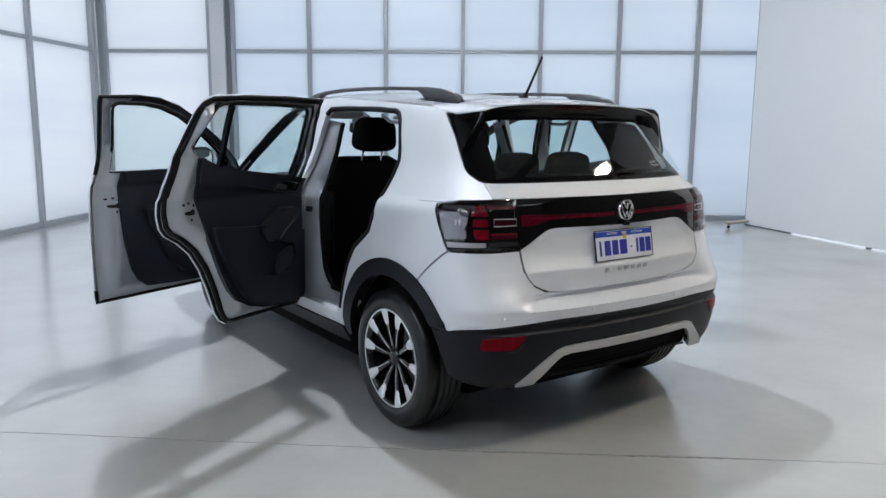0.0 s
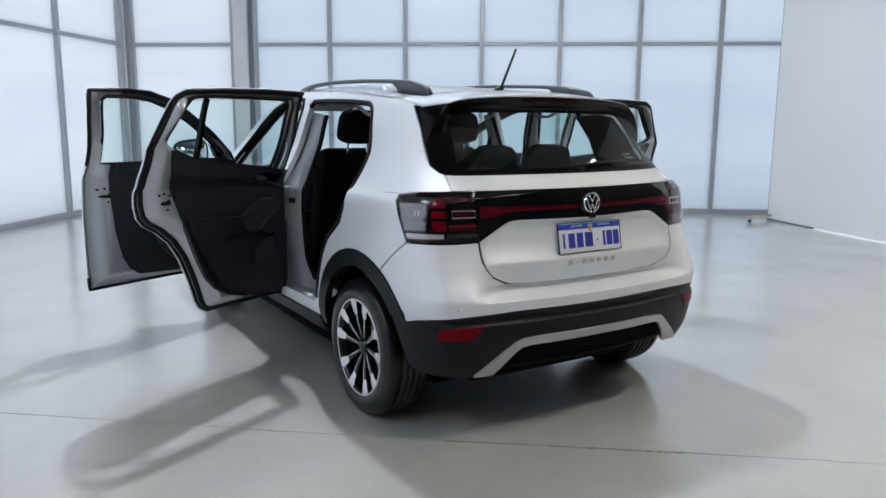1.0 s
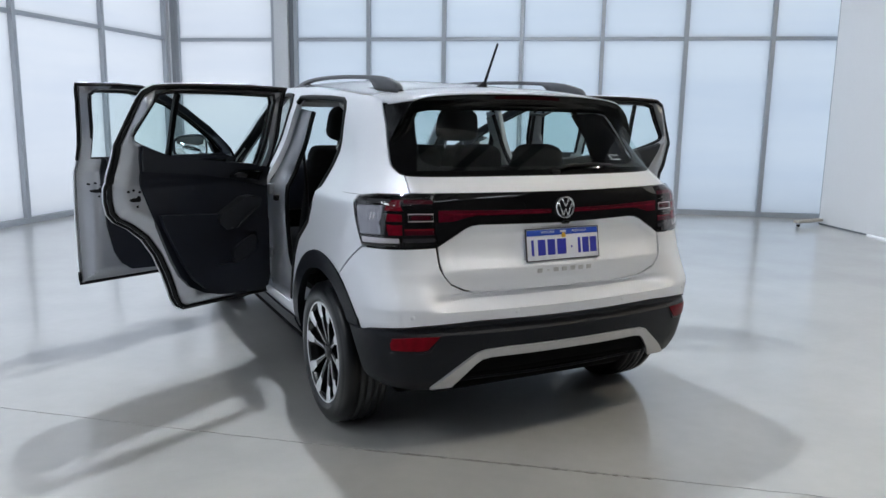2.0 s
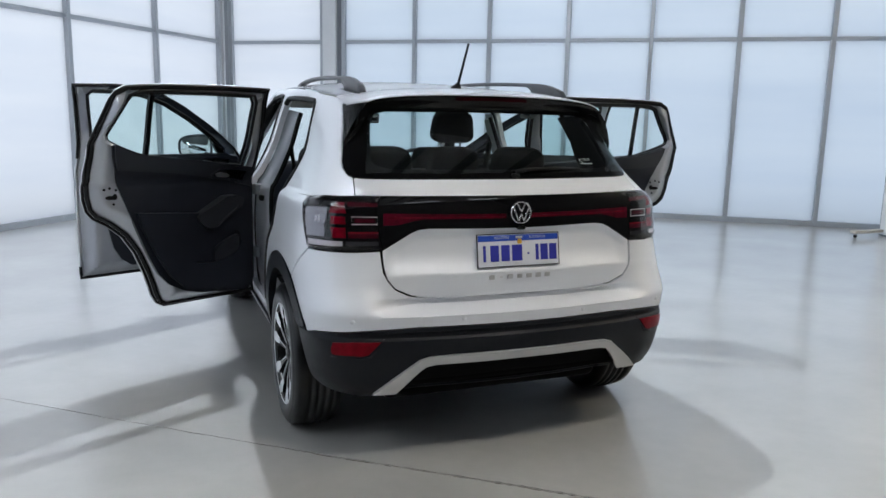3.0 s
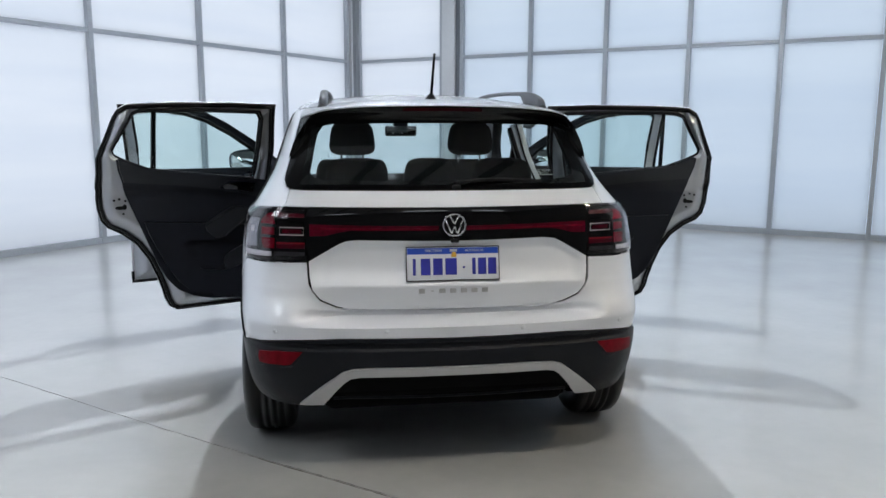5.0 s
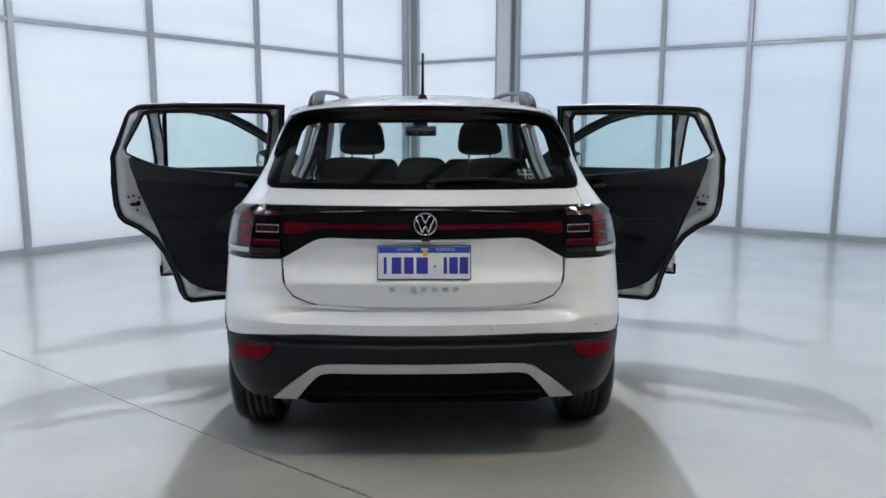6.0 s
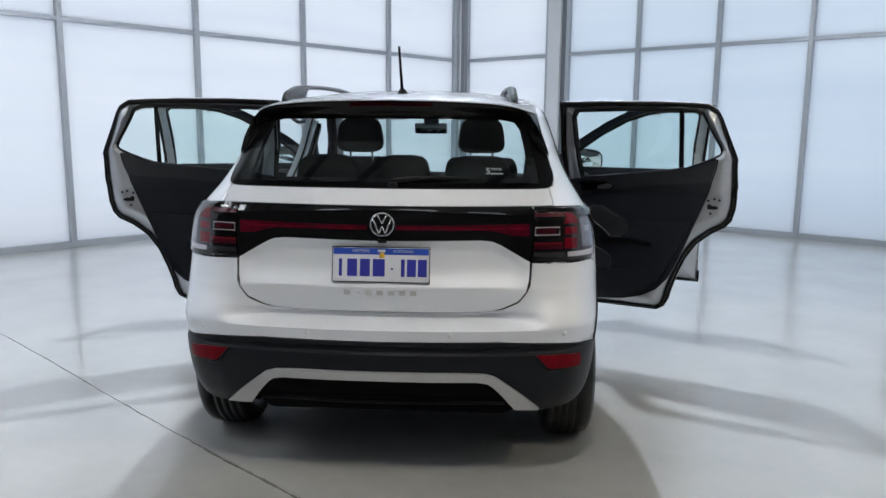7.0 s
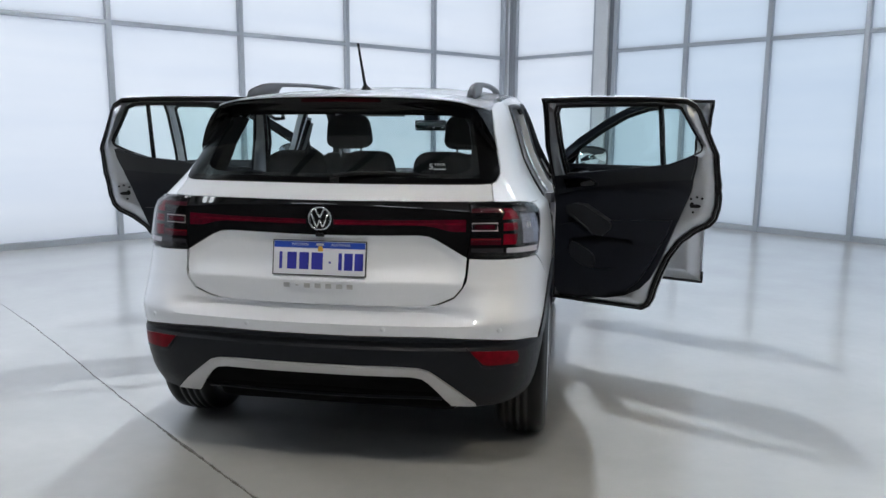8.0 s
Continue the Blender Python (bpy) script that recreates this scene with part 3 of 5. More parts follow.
def panel_bm(outline, holes=(), off=0.0, thick=0.012, step=0.03, side=1, origin=(0, 0, 0), shape=None, surface=None):
    """A panel of the skin within an outline of (s, z). off lifts it outwards, thick is its return inwards. shape(s, z) adds to off."""
    from mathutils.geometry import delaunay_2d_cdt
    rings = [dense_ring(list(outline), step * 0.6)] + [dense_ring(list(h), step * 0.6) for h in holes]
    verts, edges = [], []
    for ring in rings:
        base = len(verts)
        verts += ring
        edges += [(base + i, base + (i + 1) % len(ring)) for i in range(len(ring))]
    lo, hi = np.min(rings[0], 0), np.max(rings[0], 0)
    gx, gz = np.meshgrid(np.arange(lo[0] + step / 2, hi[0], step), np.arange(lo[1] + step / 3, hi[1], step * 0.6))
    gx, gz = gx.ravel(), gz.ravel()
    ok = inside(gx, gz, rings[0])
    for h in rings[1:]:
        ok &= ~inside(gx, gz, h)
    border = np.array([p for ring in rings for p in ring])
    gx, gz = gx[ok], gz[ok]
    if len(gx):
        near = np.array([np.min((border[:, 0] - a) ** 2 + (border[:, 1] - b) ** 2) for a, b in zip(gx, gz)])
        gx, gz = gx[near > (step * 0.35) ** 2], gz[near > (step * 0.35) ** 2]
    verts += list(zip(gx.tolist(), gz.tolist()))
    co, _, faces, *_ = delaunay_2d_cdt([Vector(v) for v in verts], edges, [], 0, 1e-6)
    pts = np.array([tuple(c) for c in co])
    cen = np.array([pts[list(f)].mean(0) for f in faces])
    keep = inside(cen[:, 0], cen[:, 1], rings[0])
    for h in rings[1:]:
        keep &= ~inside(cen[:, 0], cen[:, 1], h)
    surf, norm = (skin, skin_normal) if surface is None else surface
    p3, n3 = surf(pts[:, 0], pts[:, 1]), norm(pts[:, 0], pts[:, 1])
    lift_by = off + (shape(pts[:, 0], pts[:, 1]) if shape is not None else 0)
    top = p3 + n3 * np.broadcast_to(lift_by, len(pts))[:, None]
    low = p3 + n3 * (np.broadcast_to(lift_by, len(pts)) - thick)[:, None]
    flip = np.array([side, 1, 1])
    top, low = top * flip - np.array(origin), low * flip - np.array(origin)
    bm = bmesh.new()
    vt = [bm.verts.new(v) for v in top]
    for f, k in zip(faces, keep):
        if k:
            bm.faces.new([vt[i] for i in f])
    index = {v: i for i, v in enumerate(vt)}
    rim = [e for e in bm.edges if len(e.link_faces) == 1]
    vl = {}
    for e in rim:
        for v in e.verts:
            if v not in vl:
                vl[v] = bm.verts.new(low[index[v]])
    for e in rim:
        a, b = e.verts
        bm.faces.new((a, b, vl[b], vl[a]))
    bmesh.ops.delete(bm, geom=[v for v in bm.verts if not v.link_faces], context="VERTS")
    return bm


def panel(name, outline, mat, parent, label="", bevel=0.003, shadow=True, **kw):
    return part(name, panel_bm(outline, **kw), mat, parent, label, bevel=bevel, shadow=shadow)


def pane_sheet(name, x0, x1, z0, z1, mat, parent, label):
    """An evenly meshed pane on the tail, so that its mirror image stays smooth."""
    rows = []
    for u in np.linspace(0, 1, 15):
        w = x0 + (x1 - x0) * u
        rows.append([(x, 0.222 + 0.199 * u - 0.024 * u * (1 - u) + 0.161 * x * x, z0 + (z1 - z0) * u) for x in np.linspace(-w, w, 41)])
    bm = bmesh.new()
    vs = [[bm.verts.new(p) for p in row] for row in rows]
    for a, b in zip(vs, vs[1:]):
        for i in range(len(a) - 1):
            bm.faces.new((a[i], a[i + 1], b[i + 1], b[i]))
    return part(name, bm, mat, parent, label, shadow=False)


def shrink(ring, d):
    """The ring moved inwards by d."""
    r = np.array(ring)
    area = 0.5 * np.sum(r[:, 0] * np.roll(r[:, 1], -1) - np.roll(r[:, 0], -1) * r[:, 1])
    t = np.roll(r, -1, 0) - np.roll(r, 1, 0)
    t /= np.maximum(np.linalg.norm(t, axis=1, keepdims=True), 1e-9)
    n = np.stack([-t[:, 1], t[:, 0]], 1) * (1 if area > 0 else -1)
    return [tuple(p) for p in r + n * d]


def mirror_ring(half):
    """A whole outline from its half, which runs from the middle round to the middle."""
    return list(half) + [(-a, z) for a, z in reversed(half) if abs(a) > 1e-3]


def skin_line(ring, off, side=1, origin=(0, 0, 0)):
    r = np.array(ring)
    p = skin(r[:, 0], r[:, 1]) + skin_normal(r[:, 0], r[:, 1]) * off
    return [tuple(v) for v in p * np.array([side, 1, 1]) - np.array(origin)]


car = tagged(new("car"), "silver five-door compact car with all its doors open", "car")
HUB_Y, HUB_Z, FRONT_HUB_Y = 0.716, 0.322, 3.267
ARCH_OUT, ARCH_IN = 0.475, 0.395


def arch_at(r, z, cy=HUB_Y, back=True):
    d = math.sqrt(max(r * r - (z - HUB_Z) ** 2, 0))
    return cy - d if back else cy + d


def arch_run(r, z0, z1, cy=HUB_Y, n=26):
    """The arch's edge from its rear foot at height z0 over the top to its front foot at z1."""
    a0 = 180 - math.degrees(math.asin((z0 - HUB_Z) / r))
    a1 = math.degrees(math.asin((z1 - HUB_Z) / r))
    return arc(cy, HUB_Z, r, a0, a1, n)


# outlines shared by neighbours
LID_LOW = [(0.572, 0.885), (0.566, 0.82), (0.556, 0.775), (0.525, 0.738), (0.462, 0.708), (0.42, 0.699), (0.30, 0.694), (0.0, 0.691)]
PANEL_LOW = [(0.565, 0.891), (0.545, 0.899), (0.45, 0.954), (0.42, 0.966), (0.38, 0.970), (0.0, 0.964)]
G = 0.0025

# tailgate: upper strip, black band, lower skin
half = R((0, 1.155), (0.3, 1.155), (0.60, 1.155)) + R((0.640, 1.157), (0.646, 1.13), (0.655, 1.097)) + R((0.3, 1.096), (0, 1.095))
tailgate = panel("tailgate", mirror_ring(half), PAINT, car, "silver tailgate strip under the rear window", step=0.035)
half = R(*[(x, z - 0.003) for x, z in reversed(PANEL_LOW[1:])]) + R((0.566, 0.884)) + R(*[(x - G, z) for x, z in LID_LOW[1:]])
lower_lid = panel("lower_lid", mirror_ring(half), PAINT, tailgate, "silver lower tailgate with the number plate", step=0.014,
                  shape=lambda s, z: -0.016 * ease(z, 0.745, 0.875) * np.clip((np.interp(abs(s), *zip(*sorted(R(*PANEL_LOW)))) - z - 0.003) / 0.034, 0, 1) * (1 - ease(abs(s), 0.50, 0.575)))
half = R((0, 1.092), (0.3, 1.093), (0.565, 1.093), (0.565, 0.894)) + R(*PANEL_LOW[1:])
band = panel("black_band", mirror_ring(half), GLOSS_BLACK, tailgate, "gloss black band across the tailgate", off=0.003, thick=0.04, step=0.035)
half = R((0.055, 1.022), (0.30, 1.024), (0.44, 1.027), (0.56, 1.029), (0.56, 0.982), (0.50, 0.984), (0.44, 1.000), (0.40, 1.005), (0.055, 1.004))
for sd in (1, -1):
    panel("red_strip", half, DEEP_RED, tailgate, "dark red reflector strip", off=0.0045, thick=0.003, step=0.03, side=sd, bevel=0.001)
    panel("red_line", R((0.060, 1.013), (0.40, 1.015), (0.545, 1.016), (0.545, 1.008), (0.40, 1.009), (0.060, 1.008)), RED_LINE, tailgate, "brighter red line in the strip", off=0.0056, thick=0.002, step=0.03, side=sd, bevel=0.0008)

# rear window with its black border, and the spoiler above it
win = R((0, 1.190), (0.50, 1.192), (0.545, 1.205)) + R((0.56, 1.225), (0.545, 1.31), (0.528, 1.385), (0.505, 1.415), (0.46, 1.424), (0, 1.428))
border = R((0, 1.158), (0.635, 1.158)) + R((0.654, 1.166), (0.664, 1.19), (0.661, 1.215), (0.648, 1.262), (0.626, 1.34), (0.602, 1.385), (0.570, 1.420), (0.532, 1.440), (0.45, 1.447), (0, 1.452))
panel("window_border", mirror_ring(border), BORDER_BLACK, tailgate, "black printed border of the rear window", holes=[mirror_ring(win)], off=0.001, thick=0.006, step=0.03)
pane_sheet("rear_window", 0.600, 0.540, 1.178, 1.440, REAR_GLASS, tailgate, "lightly tinted rear window")

# painted bumper, quarter panels
LAMP_OUT = [(0.427, 1.067), (0.405, 1.03), (0.36, 0.95), (0.321, 0.884)]
arch_rear = [(arch_at(ARCH_OUT, z), z) for z in np.linspace(0.735, 0.548, 10)]
half = R(*[(x, z - 0.0060) for x, z in reversed(LID_LOW[2:])]) + R((0.571, 0.80), (0.5765, 0.880)) + R((0.68, 0.876)) + S((0.32, 0.876)) + S(*arch_rear) \
    + S((0.285, 0.549), (0.235, 0.562)) + R((0.745, 0.579), (0.66, 0.588), (0.45, 0.598), (0.2, 0.597), (0, 0.596))
rear_bumper = panel("rear_bumper", mirror_ring(half), PAINT, car, "silver upper rear bumper", step=0.016)

# black lower bumper with wheel arch lips
half = R((0, 0.592), (0.2, 0.593), (0.45, 0.594), (0.66, 0.584), (0.745, 0.575)) + S((0.235, 0.558), (0.285, 0.545), (arch_at(ARCH_OUT, 0.545), 0.545)) \
    + S(*[(arch_at(ARCH_IN, z), z) for z in np.linspace(0.545, 0.355, 8)]) + R((0.805, 0.342), (0.780, 0.324), (0.745, 0.315), (0.68, 0.309), (0.60, 0.306), (0.530, 0.314), (0.48, 0.36), (0.436, 0.430), (0.40, 0.446), (0.2, 0.450), (0, 0.450))
lower_bumper = panel("lower_bumper", mirror_ring(half), CLADDING, rear_bumper, "dark grey grained plastic lower bumper", off=0.003, thick=0.03, step=0.016)
half = R((0, 0.478), (0.30, 0.478), (0.40, 0.474), (0.440, 0.462), (0.475, 0.435), (0.612, 0.318), (0.520, 0.314), (0.432, 0.420), (0.410, 0.436), (0.37, 0.443), (0, 0.445))
panel("diffuser_trim", mirror_ring(half), SATIN, rear_bumper, "satin silver diffuser trim", off=0.016, thick=0.022, step=0.025, bevel=0.004)
half = R((0, 0.456), (0.37, 0.454), (0.44, 0.43), (0.525, 0.320), (0.47, 0.322), (0, 0.335))
panel("diffuser", mirror_ring(half), DARK, rear_bumper, "black recessed diffuser panel", off=-0.035, step=0.04)
part("lower_lip", tube(skin_line(R(*[(x, 0.331) for x in np.linspace(-0.48, 0.48, 15)]), 0.0), 0.006, 8), CLADDING, rear_bumper)
for sd in (1, -1):
    ring = R((0.594, 0.541), (0.70, 0.540), (0.762, 0.534), (0.768, 0.510), (0.764, 0.486), (0.66, 0.486), (0.640, 0.491))
    panel("reflector", ring, REFLECTOR_RED, rear_bumper, "red bumper reflector", off=0.007, thick=0.008, step=0.02, side=sd, bevel=0.002)
    fr = skin_line(R((0.580, 0.548), (0.632, 0.482), (0.660, 0.476), (0.768, 0.475)), 0.006, sd)
    part("reflector_edge", tube(fr, 0.003, 6), CLADDING, rear_bumper)
    for x, z in ((0.70, 0.622), (0.27, 0.625)):
        c = on_rear(x, z)
        p, n = Vector(skin(c, z)), Vector(skin_normal(c, z))
        bm = lathe([(0.0, 0.0012), (0.0095, 0.0012), (0.0105, -0.001), (0.0125, -0.001)], 20, "z")
        bmesh.ops.transform(bm, matrix=Matrix.Translation(Vector((p.x * sd, p.y, p.z))) @ Vector((n.x * sd, n.y, n.z)).to_track_quat("Z", "Y").to_matrix().to_4x4(), verts=bm.verts)
        part("parking_sensor", bm, PAINT, rear_bumper)

# number plate: plain bars for its characters
plate_turn = pose(0, 0.097, 0.8735, -10)
plate = part("number_plate", box_bm((0.374, 0.005, 0.136), (0, 0, 0), 0.002), PLATE_WHITE, lower_lid, "white and blue number plate with blue bars")
plate.matrix_world = plate_turn
for dx, dz, w, h in ((0, 0.0667, 0.374, 0.0026), (0, -0.0667, 0.374, 0.0026), (-0.1857, 0, 0.0026, 0.1308), (0.1857, 0, 0.0026, 0.1308)):
    part("plate_frame", box_bm((w, 0.007, h), (dx, -0.001, dz)), SEAL, plate, smooth=False)
part("plate_header", box_bm((0.364, 0.004, 0.024), (0, -0.002, 0.050)), PLATE_BLUE, plate, "blue header strip", smooth=False)
for dx, w in ((-0.155, 0.012), (-0.110, 0.038), (-0.061, 0.038), (-0.008, 0.046), (0.084, 0.014), (0.117, 0.034), (0.158, 0.034)):
    part("plate_bar", box_bm((w, 0.004, 0.066), (dx, -0.002, -0.012), 0.0015), INK_BLUE, plate, smooth=False)
part("plate_dot", box_bm((0.008, 0.004, 0.008), (0.043, -0.002, -0.016)), INK_BLUE, plate, smooth=False)
part("plate_crest", box_bm((0.020, 0.0045, 0.022), (0.004, -0.0025, 0.036), 0.004), YELLOW, plate, "small yellow emblem")
part("plate_crest", box_bm((0.034, 0.004, 0.014), (0.002, -0.0025, 0.052), 0.004), WHITE_INK, plate, "small white emblem")


def lettering(name, text, size, mat, parent, m, extrude=0.0006):
    cu = bpy.data.curves.new(name, "FONT")
    cu.body, cu.size, cu.align_x, cu.align_y, cu.extrude = text, size, "CENTER", "CENTER", extrude
    ob = new(name, cu)
    dg = bpy.context.evaluated_depsgraph_get()
    me = bpy.data.meshes.new_from_object(ob.evaluated_get(dg))
    bpy.data.objects.remove(ob)
    me.materials.clear()
    me.materials.append(mat)
    ob = new(name, me)
    ob.parent = parent
    ob.matrix_parent_inverse = Matrix()
    ob.matrix_local = m
    return ob


lettering("plate_words", "WESTERN", 0.015, WHITE_INK, plate, pose(-0.078, -0.0045, 0.051, 90))
lettering("plate_words", "AUSTRALIA", 0.015, WHITE_INK, plate, pose(0.085, -0.0045, 0.051, 90))
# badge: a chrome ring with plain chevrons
badge = part("badge", lathe([(0.050, -0.018), (0.053, 0.006), (0.0475, 0.008), (0.0455, -0.004)], 48, "z"), CHROME, tailgate, "round chrome maker's badge")
badge.matrix_world = pose(0.005, 0.098, 1.027, 90 - 4) @ Matrix.Scale(0.87, 4)
for x0, z0, x1, z1 in ((-0.020, 0.041, 0.0, 0.004), (0.020, 0.041, 0.0, 0.004), (-0.039, 0.024, -0.014, -0.040), (-0.014, -0.040, 0.0, -0.006), (0.014, -0.040, 0.0, -0.006), (0.039, 0.024, 0.014, -0.040)):
    part("badge_bar", tube([(x0, z0, 0.004), (x1, z1, 0.004)], 0.0042, 6), CHROME, badge)
part("badge_backing", lathe([(0.0, 0.0), (0.047, 0.0)], 32, "z"), GLOSS_BLACK, badge)
part("camera_nub", box_bm((0.034, 0.02, 0.018), (0.006, 0.094, 0.966), 0.005), GLOSS_BLACK, tailgate, "reversing camera under the badge")
for i, x in enumerate((-0.127, -0.085, -0.045, -0.002, 0.041, 0.084, 0.126)):
    w = 0.012 if i == 1 else 0.024
    bm = box_bm((w, 0.003, 0.004 if i == 1 else 0.018), (x, 0.0742, 0.7685), 0.0010)
    part("name_letter", bm, SATIN, lower_lid, "small raised silver letter block")

# spoiler with the third brake light
roof_mid = table([(0.3, 1.488), (0.45, 1.505), (0.8, 1.538), (1.2, 1.572), (1.6, 1.594), (2.0, 1.600), (2.35, 1.578)])
roof_edge = table([(0.3, 1.44), (0.45, 1.462), (0.66, 1.480), (0.8, 1.492), (1.0, 1.508), (1.25, 1.526), (1.5, 1.540), (1.8, 1.551), (2.1, 1.552), (2.35, 1.535)])


def roof_z(x, y):
    t = np.clip(np.abs(x) / roof_half(y), 0, 1)
    return roof_edge(y) + (roof_mid(y) - roof_edge(y)) * (1 - t ** 2.4)


def roof_half(y):
    return np.interp(y, [0.4, 0.55, 0.8, 1.2, 1.8, 2.3], [0.575, 0.59, 0.606, 0.612, 0.61, 0.59])


def grid_surface(rows):
    """A sheet from rows of points."""
    bm = bmesh.new()
    vs = [[bm.verts.new(p) for p in row] for row in rows]
    for a, b in zip(vs, vs[1:]):
        for i in range(len(a) - 1):
            bm.faces.new((a[i], a[i + 1], b[i + 1], b[i]))
    return bm


def roof_sheet(y0, y1, off=0.0, ny=30, nx=32, shrink=0.0):
    rows = []
    for y in np.linspace(y0, y1, ny):
        w = float(roof_half(y)) - shrink
        row = []
        for t in np.linspace(-1, 1, nx + 1):
            x = w * t
            row.append((x, y, float(roof_z(x, y)) + off))
        rows.append(row)
    return grid_surface(rows)


def thicken(bm, t):
    g = bmesh.ops.solidify(bm, geom=bm.faces[:], thickness=t)
    return bm


part("roof", thicken(roof_sheet(0.768, 2.30), 0.012), PAINT, car, "silver roof")
part("headliner", thicken(roof_sheet(0.60, 2.25, -0.045, shrink=0.05), 0.008), HEADLINER, car, "light grey roof lining")
# lip of the spoiler, from the middle outwards: silver above, black below, with a fin down each side of the window
LIP = spline([(0, 0.400, 1.502), (0.25, 0.405, 1.498), (0.40, 0.414, 1.490), (0.49, 0.426, 1.480), (0.545, 0.440, 1.466), (0.570, 0.478, 1.460), (0.588, 0.525, 1.455), (0.604, 0.580, 1.449)], 6)
LIP = [(-x, y, z) for x, y, z in reversed(LIP[1:])] + LIP
rows_top = []
for x, y, z in LIP:
    k = x / 0.604
    xr = k * 0.606
    zr = float(roof_z(xr, 0.765))
    top = [(xr + (x - xr) * f, 0.765 + (y - 0.765) * f, zr + (z - zr) * f + 0.012 * math.sin(math.pi * f) * (1 - k ** 4)) for f in np.linspace(0, 1, 9)]
    rows_top.append(top + [(x, y - 0.003, z - 0.005)])
part("spoiler_top", thicken(grid_surface(rows_top), 0.008), PAINT, tailgate, "silver roof spoiler")
EDGE = spline([(0, 0.398, 1.497), (0.25, 0.403, 1.493), (0.40, 0.412, 1.485), (0.49, 0.424, 1.475), (0.545, 0.432, 1.458), (0.578, 0.428, 1.425), (0.600, 0.430, 1.390), (0.628, 0.443, 1.340), (0.648, 0.458, 1.290)], 6)
INNER = spline([(0, 0, 1.428), (0.25, 0, 1.427), (0.40, 0, 1.424), (0.47, 0, 1.420), (0.510, 0, 1.410), (0.535, 0, 1.390), (0.555, 0, 1.360), (0.592, 0, 1.320), (0.636, 0, 1.280)], 6)
rows_rear = []
for (x, y, z), (xi, _, zi) in zip(EDGE, INNER):
    e, q = np.array((x, y, z)), on_rear(xi, zi)
    b = np.array(skin(q, zi)) + np.array(skin_normal(q, zi)) * 0.004
    low = e + np.array((0, 0.001, -0.010 if x < 0.53 else -0.004))
    rows_rear.append([tuple(e)] + [tuple(low * (1 - f) + b * f + np.array((0, 0.006, 0)) * math.sin(math.pi * f)) for f in (0.0, 0.33, 0.67, 1.0)])
flip_row = lambda row: [(-x, y, z) for x, y, z in row]
spoiler = part("roof_spoiler", thicken(grid_surface([flip_row(r) for r in reversed(rows_rear[1:])] + rows_rear), 0.006), GLOSS_BLACK, tailgate, "gloss black underside of the roof spoiler")
# outer faces of the fins, from the rear edge forward to the body
fin_edge = [p for p in EDGE if p[0] > 0.54]
fin_seam = spline([tuple(np.array(skin(q, z)) + np.array(skin_normal(q, z)) * 0.002) for q, z in R((0.602, 1.449), (0.6135, 1.405), (0.6245, 1.355), (0.637, 1.308), (0.648, 1.268))], 8)
for sd in (1, -1):
    rows = []
    for i, e in enumerate(fin_edge):
        f = i / (len(fin_edge) - 1)
        b = np.array(fin_seam[min(len(fin_seam) - 1, round(f * (len(fin_seam) - 1)))])
        rows.append([tuple((np.array(e) * (1 - g) + b * g + np.array((0.010 * math.sin(math.pi * g) * (1 - f), 0, 0))) * np.array((sd, 1, 1))) for g in np.linspace(0, 1, 7)])
    part("spoiler_fin", thicken(grid_surface(rows), 0.004), BORDER_BLACK, spoiler, "black side fin of the roof spoiler")
part("brake_light", thicken(grid_surface([[(x, 0.3965 + 0.03 * (x / 0.42) ** 2 + 0.004 * k, 1.489 - 0.012 * (x / 0.42) ** 2 - 0.013 * k) for k in (0, 1)] for x in np.linspace(-0.17, 0.17, 12)]), 0.003), BRAKE_LENS, spoiler, "dark red high-mounted brake light")

# wiper
wp = lambda x, z, o: tuple(np.array(skin(on_rear(x, z), z)) + np.array(skin_normal(on_rear(x, z), z)) * o)
wiper = part("wiper", tube([wp(0.03, 1.170, 0.022), wp(0.10, 1.180, 0.022), wp(0.22, 1.186, 0.018), wp(0.36, 1.186, 0.011)], [0.009, 0.007, 0.0055, 0.004], 8), SEAL, tailgate, "slim black rear wiper arm")
part("wiper_blade", tube([wp(0.02 + 0.38 * k / 8, 1.182 + 0.004 * math.sin(k / 8 * 3), 0.006) for k in range(9)], 0.004, 6), SEAL, wiper)
part("wiper_cap", box_bm((0.036, 0.022, 0.018), (0.03, 0.208, 1.168), 0.007), SEAL, wiper)
# window sticker
for i, (txt, size, dz) in enumerate((("5", 0.040, 0.0), ("YEAR", 0.018, 0.008))):
    q = on_rear(0.40 + 0.034 * i, 1.222)
    m = Matrix.Translation(Vector(skin(q, 1.222 + dz)) + Vector(skin_normal(q, 1.222)) * -0.003) @ pose(0, 0, 0, 50, 0, 5)
    ob = lettering("sticker", txt, size, WHITE_INK, tailgate, m, 0.0002)
ob = part("sticker", box_bm((0.05, 0.001, 0.005), (0, 0, 0)), WHITE_INK, tailgate, "white bar under the sticker's words", smooth=False)
q = on_rear(0.435, 1.213)
ob.matrix_world = Matrix.Translation(Vector(skin(q, 1.213)) + Vector(skin_normal(q, 1.213)) * -0.003) @ pose(0, 0, 0, -40, 0, 5)

